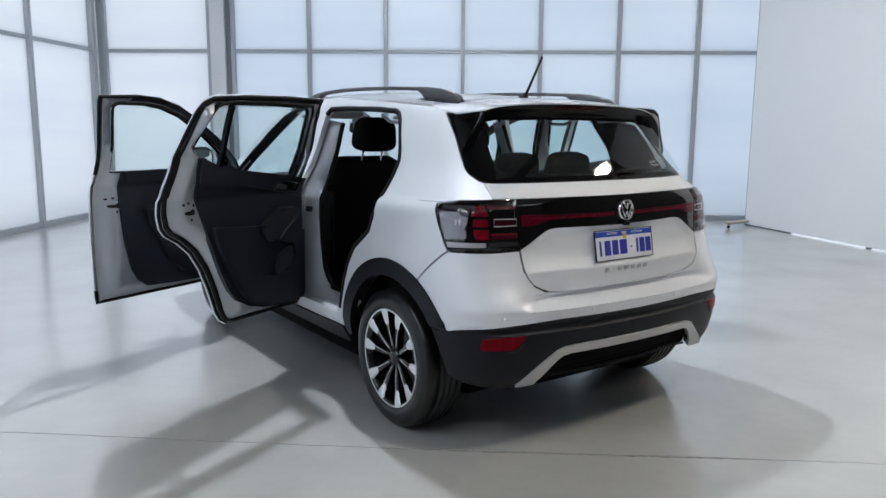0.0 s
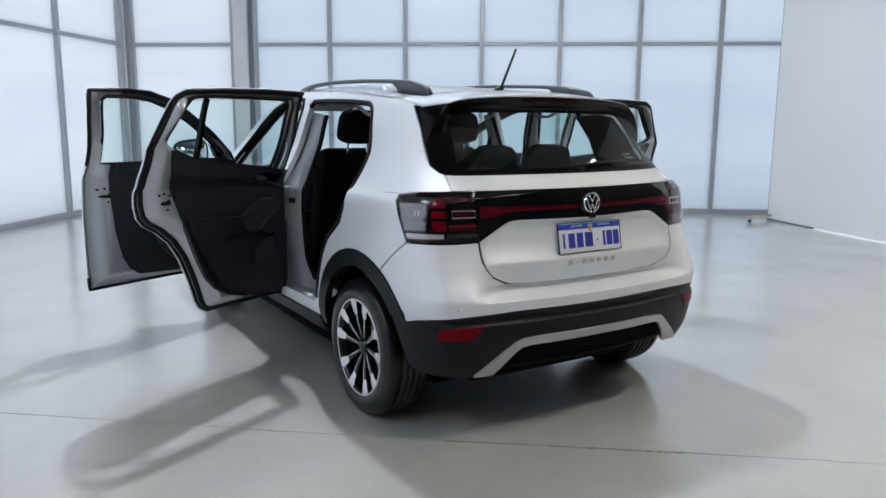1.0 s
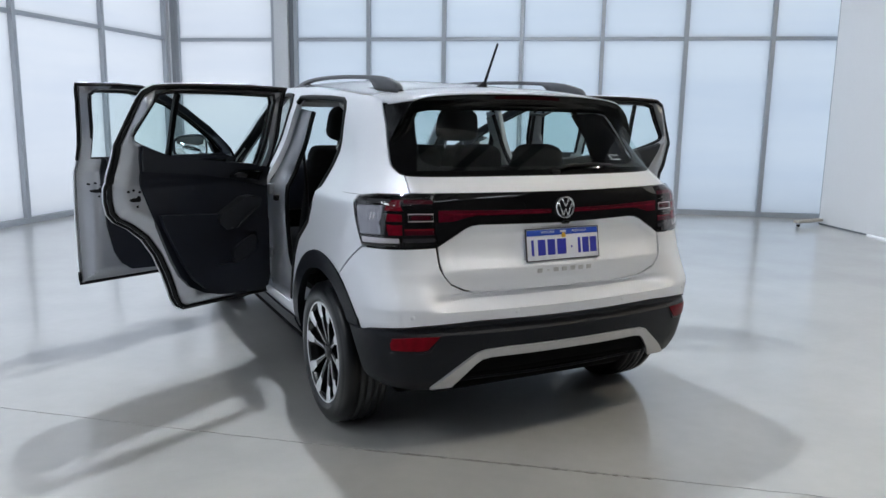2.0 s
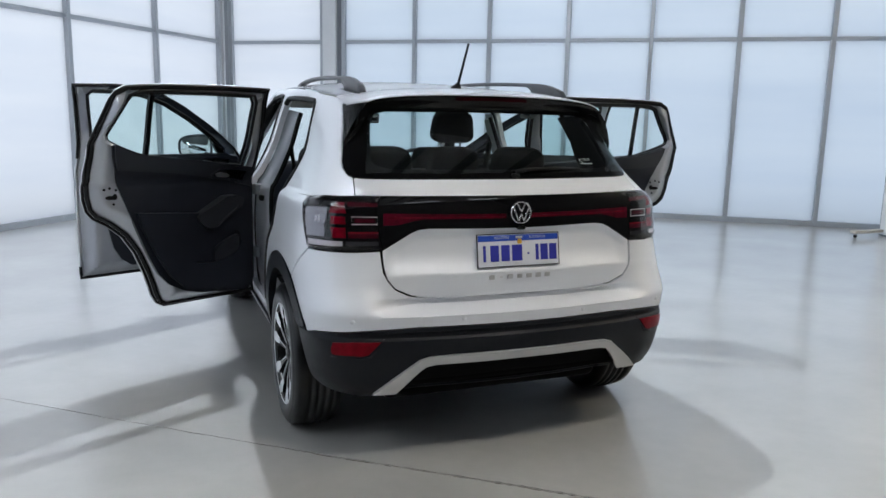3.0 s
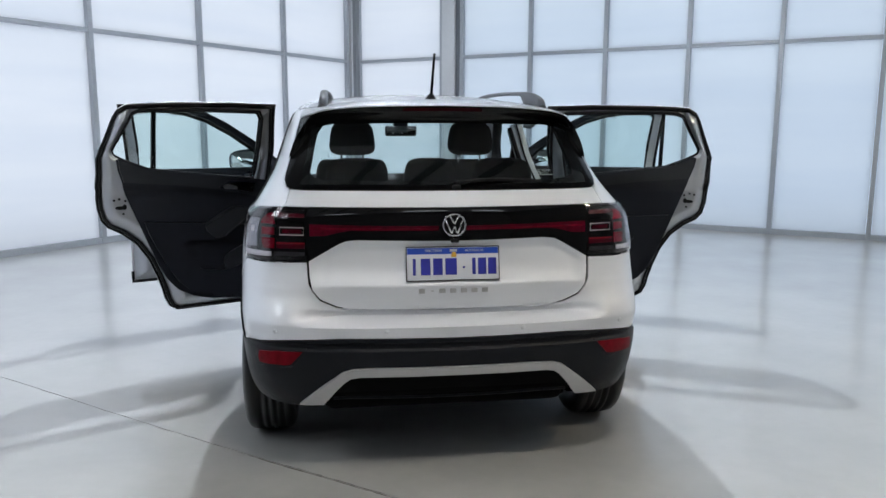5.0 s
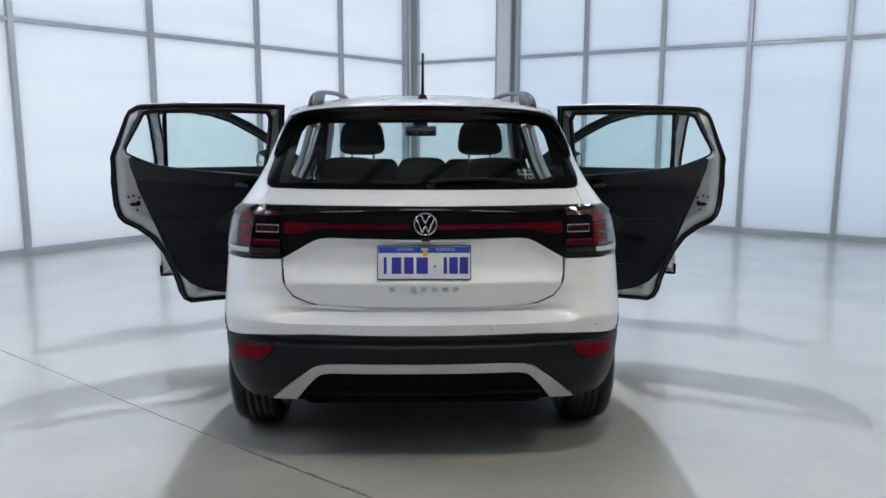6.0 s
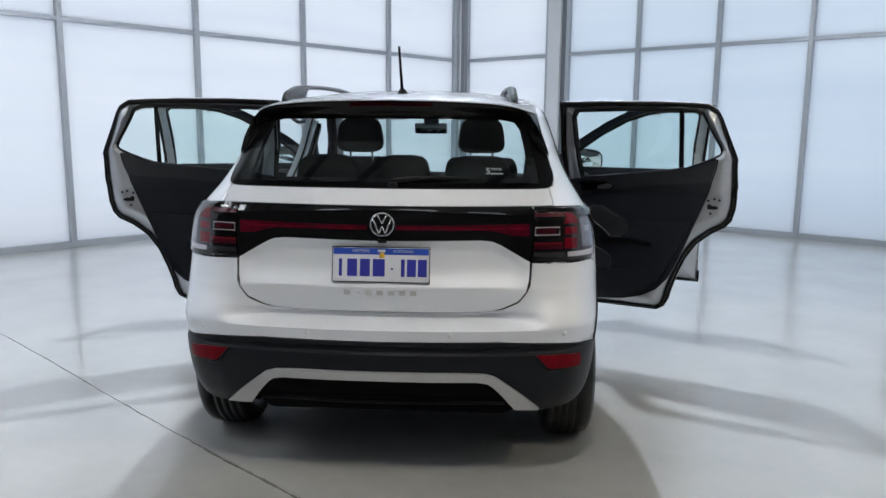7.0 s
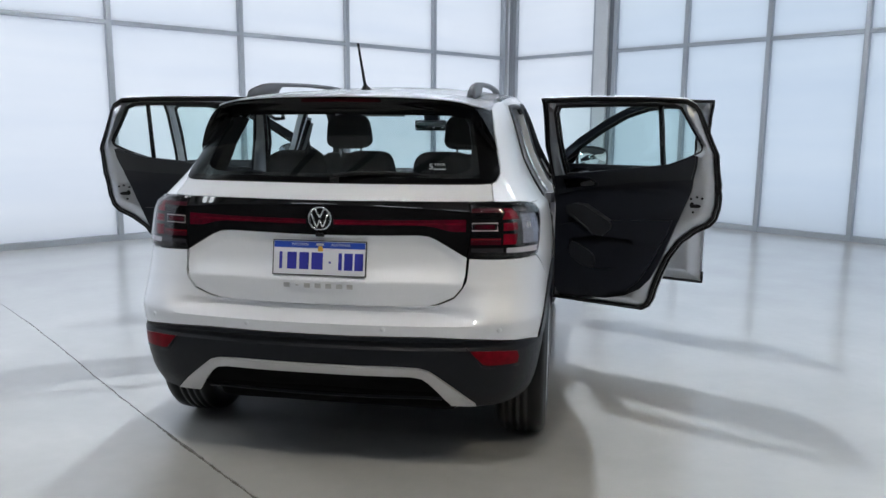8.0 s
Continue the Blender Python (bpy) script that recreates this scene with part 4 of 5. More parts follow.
# tail lamps
for sd in (1, -1):
    ring = R((0.568, 0.886), (0.568, 1.092), (0.655, 1.093)) + S((0.33, 1.087), (0.40, 1.077)) + S(*LAMP_OUT) + R((0.70, 0.880))
    lamp = panel("tail_lamp", ring, GLOSS_BLACK, car, "smoked red and clear tail lamp", off=0.003, thick=0.04, step=0.025, side=sd, bevel=0.004)
    for nm, r, mt in (
        ("lamp_bar", R((0.580, 1.054), (0.580, 1.068), (0.688, 1.069), (0.688, 1.054)), DEEP_RED),
        ("lamp_bar", R((0.694, 1.027), (0.694, 1.067), (0.722, 1.064), (0.744, 1.048), (0.752, 1.027)), RED_LENS),
        ("lamp_bar", R((0.699, 0.985), (0.699, 1.014), (0.746, 1.014), (0.750, 0.985)), RED_LENS),
        ("lamp_bar", R((0.592, 0.993), (0.592, 1.009), (0.666, 1.009), (0.666, 0.992)), DEEP_RED),
        ("lamp_bar", R((0.699, 0.932), (0.699, 0.972), (0.750, 0.972), (0.745, 0.931)), RED_LENS),
        ("lamp_bar", R((0.580, 0.933), (0.580, 0.949), (0.690, 0.948), (0.690, 0.932)), DEEP_RED),
        ("lamp_bar", R((0.580, 0.9505), (0.580, 0.957), (0.690, 0.956), (0.690, 0.9495)), PINK_LENS),
        ("lamp_strip", R((0.580, 0.904), (0.580, 0.920), (0.700, 0.919), (0.700, 0.903)), DIM_LENS),
        ("lamp_strip", R((0.712, 0.901), (0.712, 0.919)) + S((0.329, 0.919), (0.320, 0.897)), CLEAR_LENS),
        ("lamp_side", S((0.254, 0.934), (0.266, 1.046), (0.386, 1.038), (0.337, 0.930)), SMOKE_LENS),
        # grey piece painted in for the streak mirrored along the lamp's top
        ("painted_sheen", S((0.250, 1.054), (0.258, 1.068), (0.385, 1.062), (0.378, 1.048)), DIM_LENS),
        ("lamp_tick", S((0.284, 0.990), (0.284, 1.014), (0.291, 1.014), (0.291, 0.990)), CLEAR_LENS),
        ("lamp_tick", S((0.298, 0.990), (0.298, 1.014), (0.305, 1.014), (0.305, 0.990)), CLEAR_LENS),
    ):
        panel(nm, r, mt, lamp, off=0.0065 if nm == "lamp_tick" else 0.0052, thick=0.004, step=0.025, side=sd, bevel=0.0015)
    panel("lamp_cover", shrink(dense_ring(ring, 0.03), 0.004), LAMP_COVER, lamp, "clear glossy lamp cover", off=0.0095, thick=0.005, step=0.03, side=sd, bevel=0.0, shadow=False)
    fr = skin_line(R((0.583, 0.987), (0.583, 1.015), (0.676, 1.015), (0.676, 0.986)), 0.0065, sd)
    part("lamp_outline", tube(fr, 0.0020, 6, closed=True), LINE_LENS, lamp, "bright rectangle in the lamp")

# quarter panels, side frames and sills
DOOR_REAR = [(1.22, 0.372), (1.175, 0.40), (1.150, 0.45), (1.140, 0.50), (1.115, 0.58), (1.075, 0.68), (1.02, 0.765), (0.95, 0.825), (0.880, 0.865), (0.848, 0.905), (0.831, 0.97), (0.825, 1.07),
             (0.823, 1.17), (0.826, 1.245), (0.850, 1.302), (0.908, 1.458), (0.928, 1.500), (0.970, 1.529)]
DOOR_TOP = [(1.20, 1.543), (1.50, 1.548), (1.752, 1.542)]
DOOR_FRONT = [(1.768, 1.30), (1.772, 1.10), (1.775, 0.9), (1.775, 0.5), (1.775, 0.375)]
rear_door_ring = S(*(DOOR_REAR + DOOR_TOP + DOOR_FRONT))
rear_opening = S(*([(1.26, 0.44), (1.21, 0.47), (1.185, 0.53), (1.15, 0.62), (1.10, 0.72), (1.03, 0.81), (0.95, 0.865), (0.895, 0.905), (0.87, 0.97), (0.853, 1.07), (0.843, 1.16), (0.845, 1.235), (0.868, 1.29),
                    (0.938, 1.422), (0.965, 1.452), (1.01, 1.468), (1.20, 1.480), (1.50, 1.488), (1.70, 1.488), (1.735, 1.46), (1.762, 1.1), (1.765, 0.6), (1.76, 0.46), (1.72, 0.44)]))
front_opening = S(*([(1.87, 0.44), (1.85, 0.48), (1.85, 0.6), (1.86, 1.1), (1.83, 1.455), (1.86, 1.50), (2.0, 1.508), (2.15, 1.495), (2.30, 1.45), (2.50, 1.34), (2.70, 1.20), (2.80, 1.10), (2.83, 0.9), (2.80, 0.55), (2.74, 0.46), (2.66, 0.44)]))
ROOF_EDGE = [(0.62, 1.470), (0.8, 1.487), (1.0, 1.503), (1.25, 1.521), (1.5, 1.535), (1.8, 1.546), (2.1, 1.547), (2.3, 1.535)]
for sd in (1, -1):
    ring = R((0.603, 1.452)) + S(*ROOF_EDGE) + S((2.42, 1.47), (2.64, 1.33), (2.95, 1.11), (3.03, 1.04), (2.92, 0.9), (2.92, 0.36), (1.2, 0.345)) \
        + S(*[(arch_at(ARCH_OUT, z, back=False), z) for z in np.linspace(0.36, 0.62, 8)]) + S(*arc(HUB_Y, HUB_Z, ARCH_OUT, 38, 118.6, 20)) + S((0.3255, 0.880)) \
        + S(*reversed([(y + 0.004, z) for y, z in LAMP_OUT[:-1]])) + S((0.40, 1.081), (0.33, 1.089)) + R((0.6585, 1.092)) + R((0.6495, 1.13), (0.6435, 1.157), (0.657, 1.163)) + R((0.669, 1.19), (0.666, 1.215), (0.6525, 1.264), (0.628, 1.36))
    quarter = panel("side_frame", ring, PAINT, car, "silver quarter panel and door frame", holes=[rear_opening, front_opening], off=0.0, thick=0.03, step=0.03, side=sd)
    # door seals round the openings
    part("rear_door_seal", tube(skin_line(rear_opening[1:20], -0.006, sd), 0.014, 8), SEAL, quarter, "black rubber door seal")
    part("front_door_seal", tube(skin_line(dense_ring(front_opening, 0.03), -0.006, sd), 0.014, 8, closed=True), SEAL, quarter, "black rubber door seal")
    # crimped line from the door to the tail lamp, its shade drawn as a dark tube
    part("panel_line", tube(skin_line(S(*[(y, 1.077 - 0.034 * (y - 0.41)) for y in np.linspace(0.812, 0.412, 14)]), 0.0, sd), 0.0012, 6), SEAL, quarter, "fine crimped line across the quarter panel, its shade drawn dark")
    # inner faces of the pillars
    inner = S((0.52, 1.42), (0.70, 1.435), (0.92, 1.425), (0.845, 1.30), (0.83, 1.10), (0.42, 1.10), (0.46, 1.25))
    panel("pillar_trim", inner, FABRIC, quarter, "dark rear pillar trim", off=-0.045, thick=-0.02, side=sd, step=0.05, bevel=0.0)
    rows = []
    for z in np.concatenate([np.linspace(0.425, 0.62, 12), np.linspace(0.66, 1.44, 20)]):
        back = np.interp(z, (0.425, 0.45, 0.48, 0.54, 0.62, 0.85, 1.05, 1.20, 1.44), (1.36, 1.455, 1.525, 1.578, 1.595, 1.600, 1.615, 1.66, 1.685))
        rows.append([skin_line(S((back + (1.845 - back) * f, z)), -d, sd)[0] for f, d in ((1, 0.052), (0.82, 0.042), (0.64, 0.041), (0.44, 0.046), (0.28, 0.054), (0.15, 0.064), (0.06, 0.076), (0.015, 0.088), (0, np.interp(z, (0.45, 0.6, 0.9, 1.1), (0.14, 0.115, 0.100, 0.092))))])
    part("pillar_trim", thicken(grid_surface(rows), 0.004), PAINT, quarter, "silver centre pillar")
    part("pillar_seal", tube([row[-1] for row in rows], 0.013, 8), SEAL, quarter, "black rubber pillar seal")
    rows = [[skin_line(S((y, z)), -d, sd)[0] for d, z in ((0.003, 0.430), (0.012, 0.444), (0.035, 0.449), (0.070, 0.447), (0.098, 0.452), (0.118, 0.470), (0.124, 0.488))] for y in np.linspace(1.20, 1.60, 14)]
    part("sill_step", thicken(grid_surface(rows), 0.004), PAINT, quarter, "silver door sill")
    part("sill_seal", tube([row[-1] for row in rows], 0.012, 8), SEAL, quarter, "black rubber sill seal")
    part("striker", box_bm((0.030, 0.045, 0.03), (sd * 0.815, 1.665, 0.935), 0.006), SEAL, quarter, "black door striker")
    inner = S((1.70, 1.05), (1.715, 1.42), (1.79, 1.42), (1.82, 1.05))
    panel("pillar_trim", inner, HEADLINER, quarter, "light grey pillar trim", off=-0.09, thick=-0.03, side=sd, step=0.05, bevel=0.004)
    inner = S(*arc(HUB_Y, HUB_Z, 0.43, 160, 45, 12)) + S((0.96, 0.80), (0.86, 0.88), (0.80, 1.10), (0.36, 1.10), (0.28, 0.9))
    panel("boot_side", inner, TRIM, quarter, "dark luggage bay side", off=-0.075, thick=-0.04, side=sd, step=0.06, bevel=0.0)
    # wheel arch lip and sill cladding
    ring = S(*arch_run(ARCH_OUT - 0.001, 0.549, 0.42)) + S((1.17, 0.37), (1.14, 0.34)) + S(*reversed(arch_run(ARCH_IN, 0.549, 0.35)))
    panel("arch_lip", ring, CLADDING, quarter, "dark grey plastic wheel arch lip", off=0.007, thick=0.035, side=sd, step=0.02, bevel=0.006)
    ring = S(*arch_run(ARCH_OUT, 0.36, 0.40, FRONT_HUB_Y)) + S(*reversed(arch_run(ARCH_IN, 0.33, 0.33, FRONT_HUB_Y)))
    panel("arch_lip", ring, CLADDING, quarter, "dark grey plastic wheel arch lip", off=0.008, thick=0.035, side=sd, step=0.03, bevel=0.006)
    ring = S((1.19, 0.375), (1.5, 0.37), (2.83, 0.37), (2.83, 0.30), (2.6, 0.292), (1.3, 0.292), (1.15, 0.30))
    panel("sill_cladding", ring, CLADDING, quarter, "dark grey plastic sill", off=0.012, thick=0.05, side=sd, step=0.04, bevel=0.006)
    # front wing
    ring = S((2.93, 0.9), (3.02, 1.02), (3.2, 1.00), (3.5, 0.95), (3.8, 0.88)) + [(plan_s[-1] - 0.02, 0.80), (plan_s[-1] - 0.02, 0.24), (on_side(3.78, 0.3), 0.24)] + S(*arc(FRONT_HUB_Y, HUB_Z, ARCH_OUT, -2, 182, 30)) + S((2.93, 0.4))
    panel("front_wing", ring, PAINT, quarter, "silver front wing", thick=0.02, side=sd, step=0.06)
    # wheel housings
    for cy in (HUB_Y, FRONT_HUB_Y):
        rows = [[(sd * x, cy + 0.41 * math.cos(a), HUB_Z + 0.41 * math.sin(a)) for a in np.linspace(0.10, math.pi - 0.28, 20)] for x in (0.50, 0.70, 0.80)]
        part("wheel_housing", thicken(grid_surface(rows), 0.006), DARK, quarter, "black wheel housing liner")

# windscreen, bonnet, front, floor pan
rows = []
for k in np.linspace(0, 1, 12):
    y0, z0, w = 2.30 + 0.82 * k, 1.575 - 0.53 * k - 0.05 * k * (1 - k) * -1, 0.585 + 0.13 * k
    rows.append([(w * t, y0 - 0.10 * t * t * (0.5 + k), z0 - 0.02 * t * t) for t in np.linspace(-1, 1, 16)])
part("windscreen", thicken(grid_surface(rows), 0.005), FRONT_GLASS, car, "clear green-tinted windscreen", shadow=False)
for sd in (1, -1):
    part("screen_pillar", tube([(sd * 0.595, 2.24, 1.515), (sd * 0.64, 2.50, 1.375), (sd * 0.70, 2.80, 1.19), (sd * 0.745, 3.0, 1.05)], [0.035, 0.036, 0.038, 0.04], 10), PAINT, car, "silver windscreen pillar")
    part("screen_pillar_seal", tube([(sd * 0.625, 2.20, 1.500), (sd * 0.672, 2.46, 1.355), (sd * 0.732, 2.76, 1.170), (sd * 0.775, 2.95, 1.035)], [0.026, 0.030, 0.032, 0.034], 10), SEAL, car, "black rubber along the windscreen pillar")
rows = []
for y in np.linspace(2.98, 4.05, 14):
    w = float(np.interp(y, [2.9, 3.5, 3.9, 4.06], [0.80, 0.79, 0.70, 0.50]))
    rows.append([(w * t, y, 1.04 - 0.05 * (y - 2.98) - 0.10 * max(0, y - 3.5) ** 1.5 - 0.06 * abs(t) ** 3 - 0.12 * max(0, y - 3.85)) for t in np.linspace(-1, 1, 18)])
part("bonnet", thicken(grid_surface(rows), 0.01), PAINT, car, "silver bonnet")
under = part("floor_pan", box_bm((1.20, 3.45, 0.12), (0, 2.20, 0.220), 0.03), DARK, car, "black floor pan")
part("boot_floor", box_bm((1.40, 1.15, 0.05), (0, 0.80, 0.62), 0.01), FABRIC, car, "dark luggage bay carpet")
part("boot_back", box_bm((1.30, 0.04, 0.32), (0, 0.20, 0.50), 0.01), DARK, car)
part("bumper_beam", box_bm((1.10, 0.30, 0.10), (0, 0.30, 0.360), 0.03), DARK, car)
part("bulkhead", box_bm((1.48, 0.05, 0.72), (0, 2.95, 0.62), 0.02), DARK, car)
part("cabin_floor", box_bm((1.42, 2.0, 0.05), (0, 2.0, 0.36), 0.01), FABRIC, car, "dark cabin carpet")
part("silencer", box_bm((1.05, 0.30, 0.17), (0, 0.42, 0.300), 0.05, 3), DARK, car, "black rear silencer")
for sd in (1, -1):
    part("sill_floor", box_bm((0.26, 1.62, 0.11), (sd * 0.64, 2.0, 0.245), 0.02), DARK, car)
part("rear_axle", tube([(-0.66, HUB_Y, 0.30), (0.66, HUB_Y, 0.30)], 0.04, 12), DARK, car)


# ---------------------------------------------------------------- doors
REAR_WINDOW = [(1.655, 1.122), (1.670, 1.30), (1.675, 1.455), (1.655, 1.490), (1.40, 1.496), (1.11, 1.494), (1.03, 1.487), (0.995, 1.472), (0.962, 1.405), (0.912, 1.312), (0.902, 1.290), (0.902, 1.274), (0.912, 1.262), (0.94, 1.247), (1.08, 1.190), (1.40, 1.148)]
INNER_DZ = np.linspace(-0.06, 0.06, 7)


def door_inner(s, z):
    """The flat inner side of a door, which does not follow the shoulder line."""
    s, z = np.asarray(s, float), np.asarray(z, float)
    p = skin(s, z)
    p[..., 0] = np.minimum(0.838, np.mean([skin(s, z + d)[..., 0] for d in INNER_DZ], axis=0))
    return p


def door_inner_normal(s, z):
    n = np.zeros((*np.shape(s), 3))
    n[..., 0] = 1.0
    return n


def inner_line(ring, off, side, origin):
    r = np.array(ring)
    p = door_inner(r[:, 0], r[:, 1]) + np.array([off, 0, 0])
    return [tuple(v) for v in p * np.array([side, 1, 1]) - np.array(origin)]


REAR_TRIM = [(1.67, 0.430), (1.70, 0.475), (1.712, 0.8), (1.712, 1.110), (1.64, 1.120), (1.40, 1.153), (1.08, 1.192), (0.93, 1.246), (0.912, 1.240), (0.920, 1.19), (0.945, 1.12), (0.985, 1.0), (1.042, 0.850), (1.110, 0.670), (1.155, 0.580), (1.21, 0.518), (1.29, 0.475), (1.39, 0.450), (1.53, 0.437)]
FRONT_RING = [(1.772, 0.375), (1.776, 0.6), (1.778, 0.95), (1.765, 1.2), (1.732, 1.45), (1.708, 1.552), (1.95, 1.562), (2.10, 1.552), (2.25, 1.510), (2.40, 1.438), (2.60, 1.315), (2.80, 1.170), (2.868, 1.10), (2.885, 1.0), (2.88, 0.7), (2.86, 0.5), (2.82, 0.40), (2.78, 0.378)]
FRONT_WINDOW = [(1.838, 1.128), (1.825, 1.30), (1.795, 1.485), (1.82, 1.508), (2.0, 1.508), (2.12, 1.490), (2.26, 1.445), (2.42, 1.36), (2.60, 1.242), (2.70, 1.160), (2.69, 1.122), (2.4, 1.122)]
FRONT_TRIM = [(2.050, 0.448), (1.990, 0.49), (1.947, 0.565), (1.912, 0.72), (1.892, 0.93), (1.885, 1.135), (2.4, 1.135), (2.69, 1.135), (2.80, 1.10), (2.815, 0.8), (2.79, 0.55), (2.74, 0.455), (2.65, 0.43), (2.3, 0.435)]


def door(sd, rear, angle):
    hy = 1.78 if rear else 2.83
    H = (sd * 0.86, hy, 0)
    ring = rear_door_ring if rear else S(*FRONT_RING)
    window = S(*(REAR_WINDOW if rear else FRONT_WINDOW))
    trim = S(*(REAR_TRIM if rear else FRONT_TRIM))
    kw = dict(side=sd, origin=H)
    name = "rear_door" if rear else "front_door"
    skin_ob = panel(name, shrink(dense_ring(ring, 0.03), 0.007), PAINT, car, "open silver %s door with dark inner trim" % ("rear" if rear else "front"), holes=[shrink(dense_ring(window, 0.03), -0.004)], off=0.002, thick=0.012, step=0.03, **kw)
    # pressed inner panel and its rubber seal
    frame_ring = shrink(dense_ring(ring, 0.03), 0.020)
    edge = np.array(dense_ring(ring, 0.02))
    hem = np.array(dense_ring(window, 0.02))

    def near_line(s, z, line):
        return np.sqrt(np.min((np.asarray(s)[:, None] - line[None, :, 0]) ** 2 + (np.asarray(z)[:, None] - line[None, :, 1]) ** 2, axis=1))

    def pressing(s, z):
        d, e = near_line(s, z, edge), near_line(s, z, hem)
        gap = np.maximum(0.0, skin(s, z)[..., 0] - door_inner(s, z)[..., 0])
        return np.minimum((0.064 + gap) * (1 - ease(d, 0.012, 0.100)) + 0.006 * (1 - ease(e, 0.003, 0.030)) + 0.036 * (1 - ease(e, 0.004, 0.055)) * ease(z, 1.22, 1.30), 0.066 + gap)

    flat = dict(kw, surface=(door_inner, door_inner_normal))
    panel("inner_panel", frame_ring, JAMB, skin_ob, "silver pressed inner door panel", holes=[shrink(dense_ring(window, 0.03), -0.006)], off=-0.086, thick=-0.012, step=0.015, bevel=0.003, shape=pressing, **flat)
    # the seal runs along the edge of the window frame and, on the rear doors, a little inside the edge lower down
    outer, inset = (np.array(shrink(dense_ring(ring, 0.025), d)) for d in (0.006, 0.016 if rear else 0.006))
    low = (1 - ease(outer[:, 1], 1.20, 1.28))[:, None]
    line = outer * (1 - low) + inset * low
    if rear:
        panel("door_gasket", shrink(dense_ring(ring, 0.03), 0.0205), SEAL, skin_ob, "black gasket on the door's shut face", holes=[shrink(dense_ring(ring, 0.03), 0.037)], off=-0.094, thick=-0.006, step=0.012, bevel=0.0, shape=pressing, **flat)
        part("door_seal", tube(skin_line(line, -0.016, sd, H), 0.0085, 8, closed=True), SEAL, skin_ob, "black rubber seal round the door")
    else:
        ys = skin(line[:, 0], line[:, 1])[:, 1]
        bare = (ys < 1.84) & (line[:, 1] > 0.47) & (line[:, 1] < 1.12)
        first = max(i for i in range(len(line)) if bare[i]) + 1
        order = [(first + i) % len(line) for i in range(len(line))]
        part("door_seal", tube(skin_line([line[i] for i in order if not bare[i]], -0.014, sd, H), 0.0095, 8), SEAL, skin_ob, "black rubber seal round the door")
    part("window_seal", tube(inner_line(shrink(dense_ring(window, 0.03), -0.003), -0.044, sd, H), 0.008, 8, closed=True), SEAL, skin_ob, "black window channel")
    part("belt_seal", tube(skin_line(shrink(dense_ring(window, 0.03), -0.001), -0.008, sd, H), 0.008, 8, closed=True), SEAL, skin_ob, "black outer window seal")
    panel("door_window", window, SCREEN_GLASS, skin_ob, "green-tinted door window", off=-0.024, thick=0.004, step=0.05, bevel=0.0, shadow=False, **kw)
    # lining with a soft upper, armrest, pull and pocket
    lining = panel("trim_panel", trim, TRIM, skin_ob, "dark grey plastic door lining", off=-0.098, thick=-0.026, step=0.03, bevel=0.010, **flat)
    if rear:
        Y = lambda y: y - 0.024
    else:
        Y = lambda y: 1.898 + (y - 0.945) * (2.79 - 1.920) / (1.715 - 0.945)
    zt = 1.0 if rear else 0.0
    up = [(Y(1.722), 1.006), (Y(1.722), 1.112), (Y(1.60), 1.126 - 0.006 * zt), (Y(1.40), 1.132 + 0.018 * zt), (Y(1.08), 1.132 + 0.058 * zt), (Y(0.945), 1.132 + 0.110 * zt), (Y(0.952), 1.12 + 0.07 * zt), (Y(0.975), 1.123 - 0.055 * (1 - zt)), (Y(1.28), 1.094 - 0.03 * (1 - zt)), (Y(1.46), 1.066), (Y(1.62), 1.033)]
    panel("upper_lining", S(*up), TRIM_SOFT, lining, "soft dark upper door lining", off=-0.112, thick=-0.03, step=0.025, bevel=0.012, **flat)
    # raised lower lining with the open pocket in it
    low = [(Y(1.70), 0.455), (Y(1.715), 0.50), (Y(1.718), 0.83), (Y(1.60), 0.862), (Y(1.455), 0.877), (Y(1.25), 0.893), (Y(1.072), 0.905), (Y(1.092), 0.84), (Y(1.18), 0.655), (Y(1.235), 0.565), (Y(1.30), 0.505), (Y(1.42), 0.468), (Y(1.55), 0.455)]
    hole = [(Y(1.63), 0.765), (Y(1.55), 0.785), (Y(1.40), 0.795), (Y(1.275), 0.790), (Y(1.262), 0.77), (Y(1.30), 0.70), (Y(1.345), 0.635), (Y(1.38), 0.617), (Y(1.49), 0.610), (Y(1.56), 0.625), (Y(1.63), 0.67), (Y(1.645), 0.71)]
    panel("lower_lining", S(*low), TRIM, lining, "raised lower door lining", holes=[S(*hole)], off=-0.128, thick=-0.045, step=0.022, bevel=0.012, **flat)
    lip = [(Y(1.632), 0.735), (Y(1.605), 0.745), (Y(1.50), 0.690), (Y(1.49), 0.625), (Y(1.53), 0.618), (Y(1.62), 0.665)]
    panel("bottle_holder", [tuple(v) for v in spline(S(*lip), 5, closed=True)], TRIM_SOFT, lining, "bottle holder in the door pocket", off=-0.122, thick=-0.035, step=0.012, bevel=0.004, **flat)
    pull = [(Y(1.643), 0.952), (Y(1.60), 0.968), (Y(1.541), 0.964), (Y(1.40), 0.882), (Y(1.384), 0.862), (Y(1.395), 0.835), (Y(1.44), 0.797), (Y(1.48), 0.800), (Y(1.52), 0.832), (Y(1.635), 0.905)]
    tilt = lambda s, z: -0.030 * ease(np.asarray(z), 0.80, 0.96)
    panel("door_pull", S(*pull), PULL, lining, "sloping door pull", off=-0.140, thick=-0.075, step=0.018, bevel=0.014, shape=tilt, **flat)
    part("pull_edge", tube(inner_line(S((Y(1.640), 0.935), (Y(1.60), 0.895), (Y(1.52), 0.838), (Y(1.485), 0.806)), -0.160, sd, H), [0.003, 0.006, 0.006, 0.003], 8), PULL, lining)
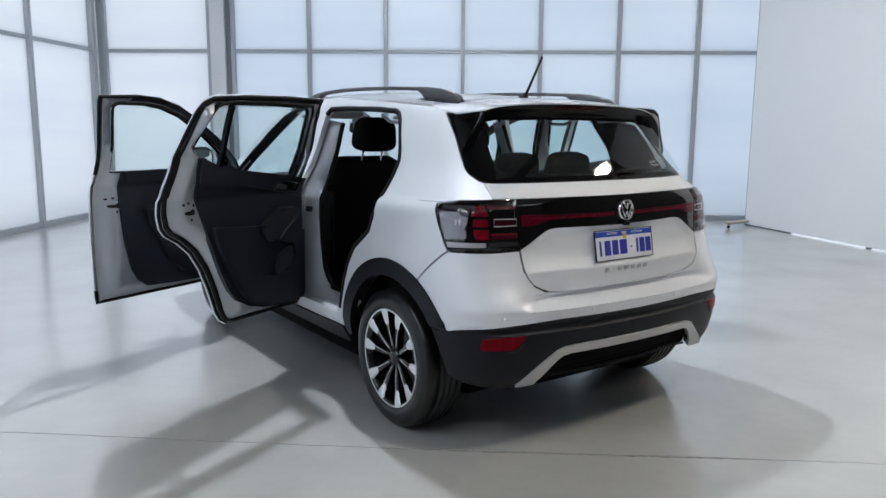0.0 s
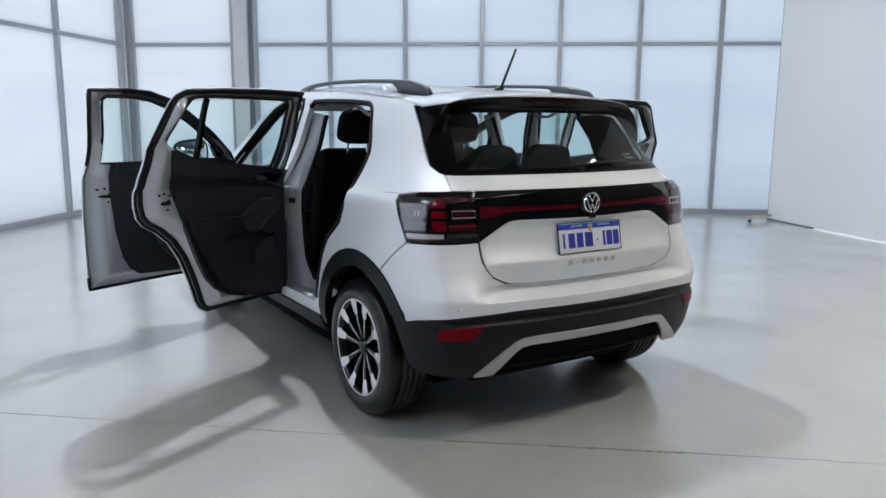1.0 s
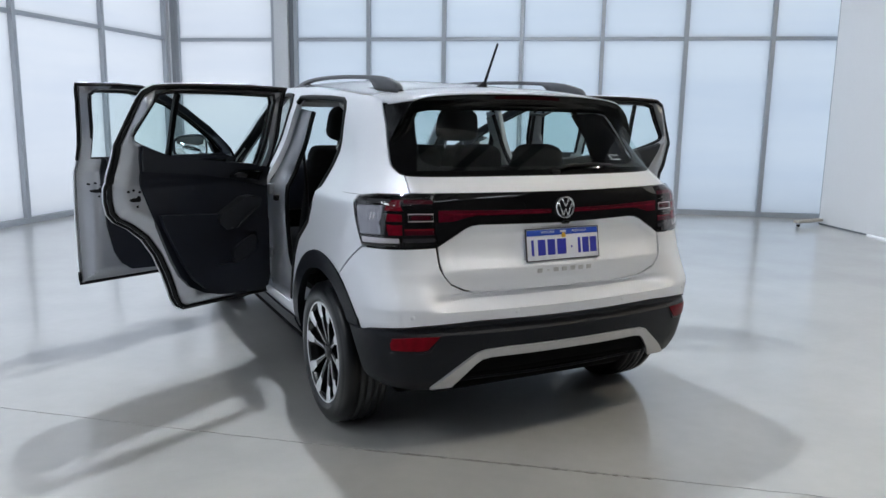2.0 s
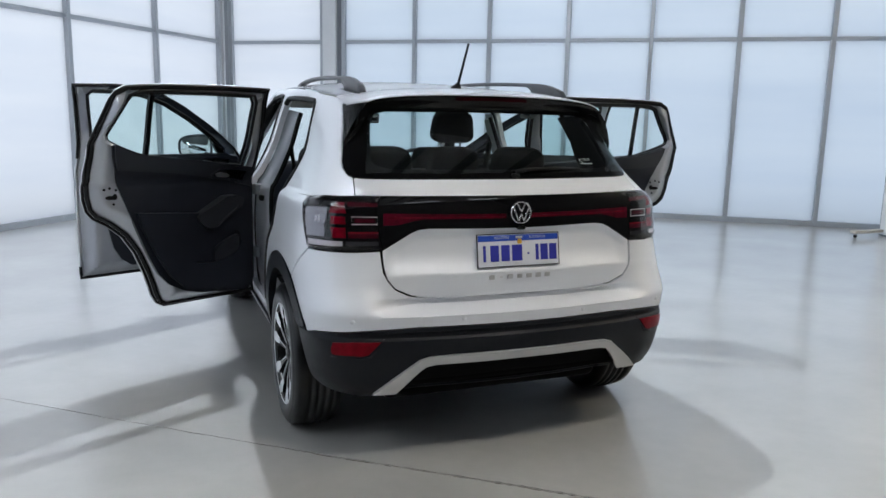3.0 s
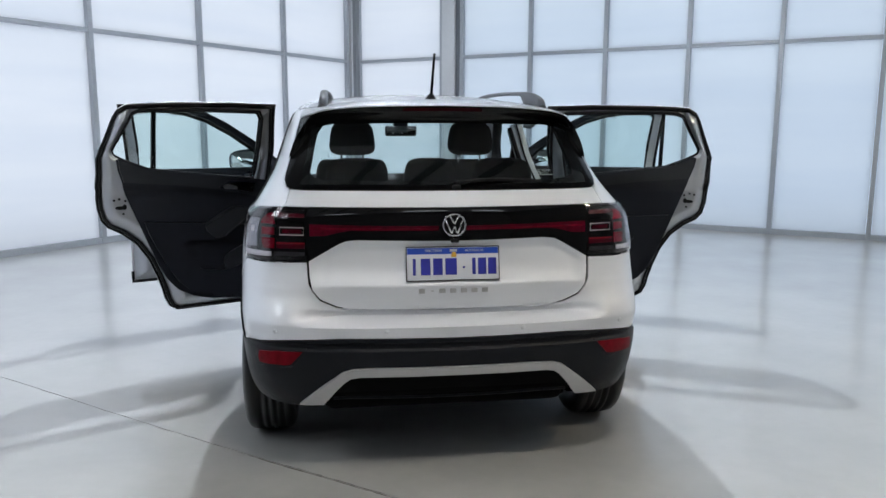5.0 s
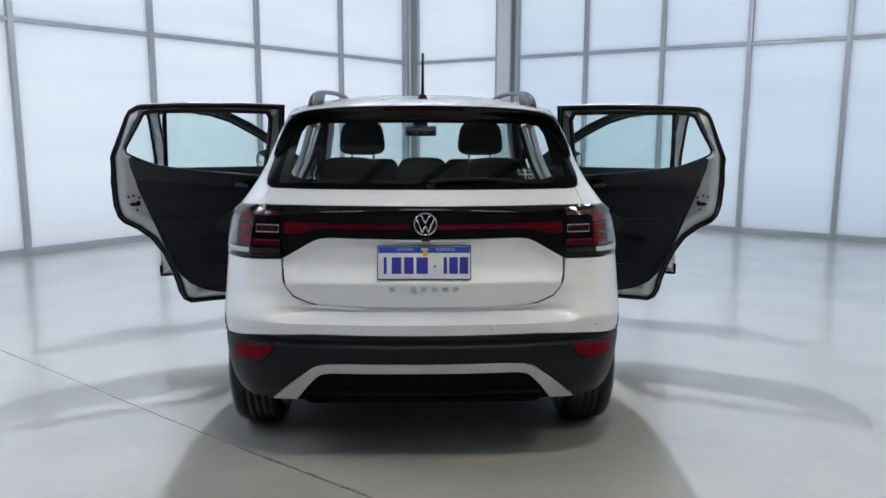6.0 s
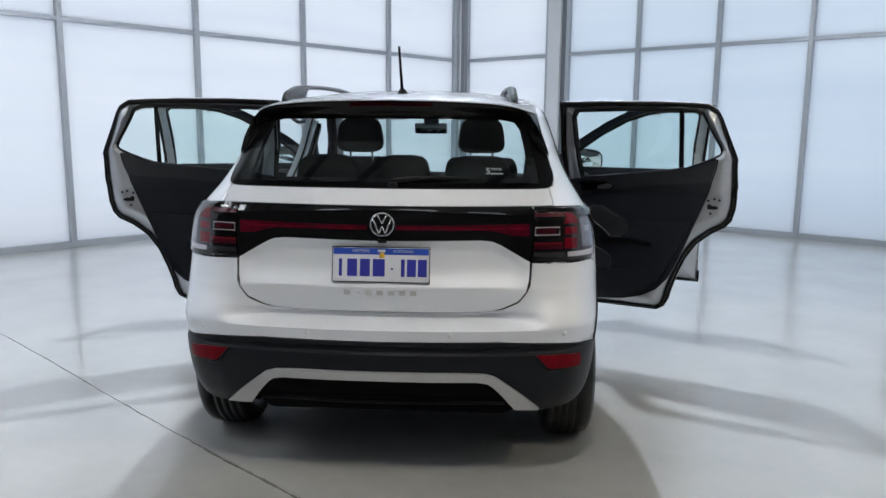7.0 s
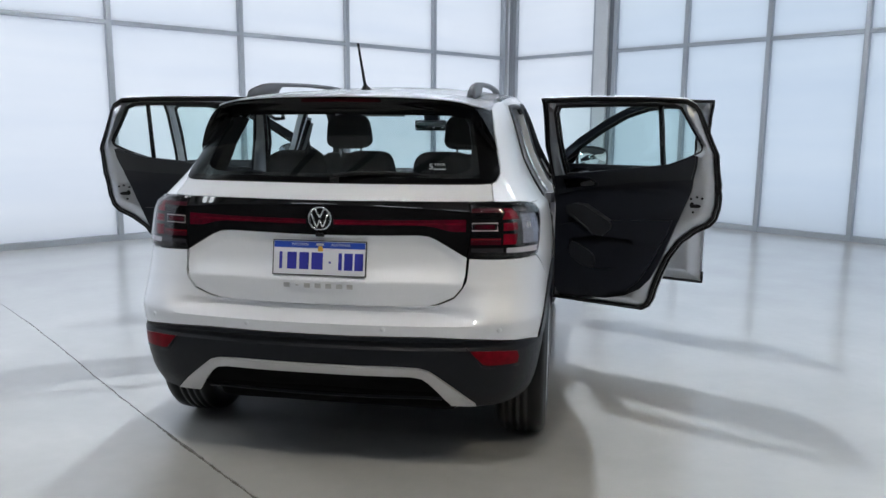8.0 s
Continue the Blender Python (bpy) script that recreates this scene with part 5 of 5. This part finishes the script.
    # release handle in its dish
    dish = [(Y(1.685), 1.100), (Y(1.60), 1.113), (Y(1.515), 1.112), (Y(1.470), 1.080), (Y(1.480), 1.066), (Y(1.53), 1.056), (Y(1.669), 1.033)]
    panel("handle_dish", S(*dish), TRIM, lining, "black handle recess", holes=[shrink(S(*dish), 0.010)], off=-0.120, thick=-0.02, step=0.012, bevel=0.003, **flat)
    panel("dish_floor", shrink(S(*dish), 0.009), GLOSS_BLACK, lining, "dark floor of the handle recess", off=-0.1145, thick=-0.004, step=0.02, bevel=0.0, **flat)
    grip = [(Y(1.572), 1.064), (Y(1.572), 1.078), (Y(1.55), 1.086), (Y(1.515), 1.094), (Y(1.492), 1.082), (Y(1.505), 1.068), (Y(1.56), 1.062)]
    panel("door_handle", S(*grip), DARK_CHROME, lining, "chrome inner door handle", off=-0.130, thick=-0.012, step=0.012, bevel=0.004, **flat)
    # latch and bolt holes on the shut face
    ly, lz = (0.938, 0.985) if rear else (1.866, 0.935)
    def shut(nm, cy, cz, ry, rz, label=""):
        blob = S(*[(cy + ry * math.cos(a), cz + rz * math.sin(a)) for a in np.linspace(0, 5.7, 10)])
        panel(nm, blob, SEAL, skin_ob, label, off=-0.089, thick=-0.012, step=0.01, bevel=0.0, shape=pressing, **flat)
    shut("latch", ly, lz, 0.027, 0.010, "black door latch")
    shut("latch_claw", ly + 0.020, lz + 0.004, 0.011, 0.015)
    for dy, dz in ((-0.030, 0.040), (-0.004, 0.046), (0.026, 0.036), (0.012, -0.032)):
        shut("bolt", ly + dy, lz + dz, 0.006, 0.006)
    for z in (0.62, 0.98):
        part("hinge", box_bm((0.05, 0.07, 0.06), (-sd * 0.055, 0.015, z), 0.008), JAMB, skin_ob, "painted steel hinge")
    part("outer_handle", tube(skin_line(S(*[((0.93 if rear else 1.88) + 0.19 * k / 6, 0.985) for k in range(7)]), 0.035, sd, H), [0.008, 0.014, 0.015, 0.015, 0.015, 0.014, 0.008], 8), PAINT, skin_ob, "silver outer door handle")
    if rear:
        bar = [(1.119, 1.180), (1.096, 1.184), (1.090, 1.497), (1.111, 1.497)]
        panel("window_bar", S(*bar), SEAL, skin_ob, "black bar dividing the door window", off=-0.016, thick=0.022, step=0.03, bevel=0.003, **kw)
    else:
        arch = [(1.93, 1.548), (2.10, 1.538), (2.25, 1.495), (2.40, 1.423), (2.60, 1.300), (2.78, 1.168), (2.80, 1.125), (2.692, 1.127), (2.703, 1.164), (2.60, 1.247), (2.42, 1.365), (2.26, 1.450), (2.12, 1.495), (2.0, 1.513), (1.90, 1.513)]
        panel("frame_trim", S(*arch), TRIM, lining, "black trim along the sloping window frame", off=-0.094, thick=-0.012, step=0.02, bevel=0.005, shape=pressing, **flat)
        c = Vector((sd * 0.055, -0.235, 1.168))
        turn = Matrix.Translation(c) @ pose(0, 0, 0, 0, 0, -sd * 62)
        bm = bmesh.new()
        bmesh.ops.create_uvsphere(bm, u_segments=32, v_segments=20, radius=1.0)
        for v in bm.verts:
            q = [math.copysign(abs(k) ** 0.62, k) for k in v.co]
            v.co = Vector((q[0] * 0.112, max(-0.042, q[1] * 0.058), q[2] * 0.084 * (1 - 0.14 * sd * q[0])))
        bmesh.ops.transform(bm, matrix=turn, verts=bm.verts)
        shell = part("door_mirror", bm, CLADDING, skin_ob, "black door mirror folded against the window")
        bm = bmesh.new()
        disc = []
        for a in np.linspace(0, 2 * math.pi, 40, endpoint=False):
            cx, cz = (math.copysign(abs(k) ** 0.55, k) for k in (math.cos(a), math.sin(a)))
            disc.append(bm.verts.new((cx * 0.096, -0.0445, cz * 0.069 * (1 - 0.14 * sd * cx))))
        ex = bmesh.ops.extrude_face_region(bm, geom=[bm.faces.new(disc)])
        bmesh.ops.translate(bm, vec=(0, 0.006, 0), verts=[v for v in ex["geom"] if isinstance(v, bmesh.types.BMVert)])
        bmesh.ops.transform(bm, matrix=turn, verts=bm.verts)
        part("mirror_glass", bm, MIRROR, shell, "mirror glass")
        part("mirror_foot", box_bm((0.10, 0.07, 0.045), c + Vector((-sd * 0.05, 0.075, -0.068)), 0.015), GLOSS_BLACK, shell)
        tri_ring = S((2.66, 1.150), (2.60, 1.225), (2.80, 1.115), (2.78, 1.12))
        panel("mirror_corner", tri_ring, CLADDING, skin_ob, "black mirror corner", off=-0.01, thick=0.06, step=0.03, bevel=0.0, **kw)
    skin_ob.matrix_world = pose(*H, 0, 0, sd * angle)
    return skin_ob


door(-1, True, 65.1)
door(1, True, 66.0)
door(-1, False, 66.0)
door(1, False, 67.0)


# ---------------------------------------------------------------- wheels
def wheel(at, sd, spin):
    tw, R0_ = 0.1025, 0.327
    prof = [(0.222, -0.085), (0.232, -0.098), (0.255, -0.108), (0.285, -0.108), (0.308, -0.098), (0.320, -0.086)]
    for a in (-0.058, -0.026, 0.006, 0.038):
        prof += [(R0_ - abs(a) * 0.03, a - 0.012), (R0_ - 0.009, a - 0.010), (R0_ - 0.009, a - 0.004 + 0.006), (R0_ - abs(a) * 0.03, a + 0.004)]
    prof += [(0.320, 0.086), (0.312, 0.096), (0.302, 0.1025), (0.297, 0.1040), (0.295, 0.1065), (0.280, 0.1095), (0.262, 0.1105), (0.252, 0.1095), (0.248, 0.1070), (0.242, 0.1070), (0.238, 0.1045), (0.231, 0.100), (0.222, 0.090)]
    root = part("wheel", lathe(prof, 72), RUBBER, car, "alloy wheel with black spokes and machined tips")
    root.matrix_world = pose(*at, 0, 0, 0 if sd > 0 else 180)
    part("rim", lathe([(0.205, -0.09), (0.198, -0.07), (0.185, 0.0), (0.190, 0.06), (0.199, 0.085), (0.207, 0.093), (0.211, 0.092), (0.209, 0.084)], 64), ALLOY_DARK, root, "black rim barrel")
    part("rim_lip", lathe([(0.2075, 0.0945), (0.211, 0.0960), (0.2150, 0.0945), (0.213, 0.090)], 64), ALLOY, root, "thin machined rim edge")
    part("brake_disc", lathe([(0.05, 0.01), (0.135, 0.01), (0.135, -0.012), (0.05, -0.012)], 40), STEEL, root, "steel brake disc")
    part("wheel_back", lathe([(0.0, -0.03), (0.188, -0.03)], 40), DARK, root)

    def bar_bm(r0, r1, w0, w1, x0, x1, depth, skew=0.0):
        bm = bmesh.new()
        vs = []
        for r, w, x, k in ((r0, w0, x0, 0.0), ((r0 + r1) / 2, (w0 + w1) / 2, (x0 + x1) / 2 + 0.002, skew / 2), (r1, w1, x1, skew)):
            vs.append([bm.verts.new(p) for p in ((x - depth, k - w / 2, r), (x, k - w * 0.36, r), (x, k + w * 0.36, r), (x - depth, k + w / 2, r))])
        for a, b in zip(vs, vs[1:]):
            for i in range(4):
                bm.faces.new((a[i], a[(i + 1) % 4], b[(i + 1) % 4], b[i]))
        bm.faces.new(vs[0])
        bm.faces.new(vs[-1])
        return bm

    spoke = part("spoke", bar_bm(0.025, 0.204, 0.026, 0.040, 0.066, 0.090, 0.030), ALLOY_DARK, root, smooth=False, bevel=0.003)
    tip = part("spoke_tip", bar_bm(0.143, 0.208, 0.024, 0.056, 0.0840, 0.0932, 0.004, 0.003), ALLOY, root, "machined spoke tip", smooth=False)
    edge = part("spoke_edge", bar_bm(0.050, 0.155, 0.0022, 0.003, 0.0705, 0.0860, 0.004, 0.010), ALLOY, root, "machined spoke edge", smooth=False)
    for first in (spoke, tip, edge):
        first.rotation_euler = (radians(spin), 0, 0)
        for k in range(1, 10):
            o = first.copy()
            scene.collection.objects.link(o)
            o.rotation_euler = (radians(spin + 36 * k + (4 if k % 2 else 0)), 0, 0)
    part("hub_cap", lathe([(0.0, 0.078), (0.022, 0.078), (0.030, 0.074), (0.036, 0.062)], 32), ALLOY_DARK, root, "black centre cap")
    for ob in root.children:
        ob.scale = (1.10, 1.08, 1.08)
    part("hub_ring", lathe([(0.021, 0.0785), (0.024, 0.0795), (0.026, 0.0775)], 32), ALLOY, root)
    return root


wheel((-0.765, HUB_Y, HUB_Z + 0.004), -1, 14)
wheel((0.765, HUB_Y, HUB_Z + 0.004), 1, 5)
wheel((-0.765, FRONT_HUB_Y, HUB_Z + 0.004), -1, 22)
wheel((0.765, FRONT_HUB_Y, HUB_Z + 0.004), 1, 9)


# ---------------------------------------------------------------- inside the car
def cushion(size, at, tilt=0.0, bevel=0.05, bulge=0.0):
    bm = box_bm(size, (0, 0, 0), bevel, 4)
    for v in bm.verts:
        v.co.x *= 1 - bulge * max(0.0, v.co.z / size[2]) ** 2
    bmesh.ops.transform(bm, matrix=pose(*at, tilt), verts=bm.verts)
    return bm


def pillow(size, at, tilt=0.0, p=0.5):
    """A rounded block."""
    bm = bmesh.new()
    bmesh.ops.create_uvsphere(bm, u_segments=28, v_segments=16, radius=1.0)
    for v in bm.verts:
        c = [math.copysign(abs(k) ** p, k) for k in v.co]
        v.co = Vector((c[0] * size[0] / 2 * (1 - 0.10 * c[2]), c[1] * size[1] / 2, c[2] * size[2] / 2))
    bmesh.ops.transform(bm, matrix=pose(*at, tilt), verts=bm.verts)
    return bm


for x in (-0.355, 0.355):
    seat = part("front_seat", cushion((0.50, 0.15, 0.73), (x, 1.915, 0.855), 15, 0.060, 0.8), FABRIC, car, "dark grey fabric front seat")
    part("cushion", cushion((0.50, 0.50, 0.17), (x, 2.22, 0.55), 4, 0.05), FABRIC, seat)
    part("headrest", pillow((0.262, 0.13, 0.198), (x, 1.735, 1.345), 8, 0.5), FABRIC, seat, "dark fabric headrest")
    for dx in (-0.065, 0.065):
        part("headrest_post", tube([(x + dx, 1.80, 1.12), (x + dx, 1.745, 1.28)], 0.007, 8), CHROME, seat)
bench = part("rear_bench", cushion((1.26, 0.14, 0.58), (0, 0.93, 0.86), 12, 0.05), FABRIC, car, "dark grey fabric rear bench")
part("bench_cushion", cushion((1.26, 0.48, 0.18), (0, 1.22, 0.57), 3, 0.06), FABRIC, bench)
for x in (-0.36, 0.0, 0.36):
    part("headrest", pillow((0.285 if x else 0.25, 0.11, 0.155), (x, 0.845, 1.182), 10, 0.5), FABRIC, bench, "low dark headrest")
part("parcel_shelf", box_bm((1.20, 0.50, 0.025), (0, 0.60, 1.075), 0.008), TRIM, car, "dark parcel shelf")
dash = part("dashboard", cushion((1.36, 0.50, 0.34), (0, 2.74, 0.90), -6, 0.09), TRIM, car, "dark dashboard")
part("instrument_hood", cushion((0.34, 0.20, 0.10), (0.36, 2.56, 1.07), 0, 0.04), TRIM, dash)
rim_bm = tube([(0.185 * math.cos(a), 0.185 * math.sin(a), 0) for a in np.linspace(0, 2 * math.pi, 32, endpoint=False)], 0.014, 10, closed=True)
bmesh.ops.transform(rim_bm, matrix=pose(0.36, 2.36, 1.00, 66), verts=rim_bm.verts)
sw = part("steering_wheel", rim_bm, TRIM, dash, "dark steering wheel")
part("steering_boss", cushion((0.18, 0.05, 0.12), (0.36, 2.38, 0.99), -24, 0.02), TRIM, sw)
for dx in (-0.13, 0.13):
    part("steering_spoke", box_bm((0.12, 0.02, 0.03), (0.36 + dx, 2.37, 0.99), 0.006), TRIM, sw)
im = part("inner_mirror", cushion((0.22, 0.04, 0.07), (0, 2.50, 1.385), 10, 0.016), TRIM, car, "interior mirror")
part("mirror_glass", box_bm((0.20, 0.004, 0.056), (0, 2.474, 1.381), 0.001), MIRROR, im)
part("mirror_stalk", cushion((0.10, 0.10, 0.09), (0, 2.54, 1.44), 20, 0.02), TRIM, im)
for sd in (1, -1):
    part("sun_visor", cushion((0.38, 0.14, 0.02), (sd * 0.34, 2.30, 1.465), -12, 0.008), HEADLINER, car)
    belt = tube([(sd * 0.64, 1.77, 1.32), (sd * 0.60, 1.80, 1.0), (sd * 0.58, 1.84, 0.6)], 0.020, 6, squash=0.15)
    part("seat_belt", belt, SEAL, car, "black seat belt")
    part("grab_handle", tube([(sd * 0.585, 1.05, 1.435), (sd * 0.56, 1.09, 1.41), (sd * 0.56, 1.21, 1.415), (sd * 0.588, 1.25, 1.45)], 0.009, 8), HEADLINER, car)

# ---------------------------------------------------------------- on the roof
for sd in (1, -1):
    crown = table([(0.655, 1.512), (0.685, 1.540), (0.75, 1.558), (0.84, 1.574), (1.0, 1.587), (1.4, 1.604), (1.8, 1.611), (2.1, 1.604), (2.28, 1.589), (2.40, 1.560)])
    out_x = table([(0.6, 0.508), (1.0, 0.503), (1.4, 0.496), (1.8, 0.488), (2.1, 0.481), (2.4, 0.470)])
    rows = []
    for y in np.concatenate([np.linspace(0.655, 1.10, 24), np.linspace(1.14, 2.10, 14), np.linspace(2.14, 2.40, 10)]):
        y = float(y)
        x, zt = float(out_x(y)), float(crown(y))
        root_z = float(roof_z(x, y)) - 0.010
        slim = zt - 0.020
        f = float(ease(y, 0.90, 1.02) * (1 - ease(y, 2.12, 2.22)))
        zb = root_z * (1 - f) + slim * f
        zb = min(zb, zt - 0.004)
        w = 0.0165 * min(1.0, 0.85 + (y - 0.655) / 0.10, 0.5 + (2.40 - y) / 0.10)
        ring = [(-w * 1.15, zb), (-w * 1.10, zb + (zt - zb) * 0.6), (-w * 0.8, zt - 0.004), (-w * 0.35, zt), (w * 0.35, zt), (w * 0.8, zt - 0.004), (w * 1.10, zb + (zt - zb) * 0.6), (w * 1.15, zb), (-w * 1.15, zb)]
        rows.append([(sd * (x + dx), y, z) for dx, z in ring])
    bm = grid_surface(rows)
    bmesh.ops.remove_doubles(bm, verts=bm.verts[:], dist=1e-5)
    rail = part("roof_rail", bm, RAIL, car, "dark anodised roof rail with solid feet")
    pad = [[(sd * (float(out_x(y)) + dx), y, float(roof_z(float(out_x(y)) + dx, y)) + 0.003) for dx in (-0.024, 0.024)] for y in np.linspace(0.645, 1.02, 8)]
    part("rail_pad", thicken(grid_surface(pad), 0.004), SEAL, rail, "black pad under the rail foot")
ant = part("antenna", tube([(0, 0.815, 1.532), (0, 0.805, 1.545), (0, 0.79, 1.562)], [0.032, 0.022, 0.010], 14), SEAL, car, "black roof antenna")
part("antenna_mast", tube([(0, 0.792, 1.560), (0, 0.735, 1.648), (0, 0.678, 1.738)], [0.0075, 0.006, 0.0055], 8), SEAL, ant, "slim black antenna mast")

# ---------------------------------------------------------------- small things on the floor
br = tagged(new("support_foot"), "low beige support board on a small castor by the glazing", "support")
br.matrix_world = pose(6.896, 4.245, 0, 0, 0, 2.1)
part("board", box_bm((0.505, 0.09, 0.035), (0.505 / 2 - 0.05, 0, 0.073), 0.005), BEIGE, br)
part("castor", lathe([(0.0, -0.012), (0.020, -0.012), (0.022, -0.008), (0.022, 0.008), (0.020, 0.012), (0.0, 0.012)], 20), SEAL, br).location = (0, 0, 0.022)
part("castor_fork", box_bm((0.036, 0.03, 0.022), (0, 0, 0.046), 0.004), MULLION, br)
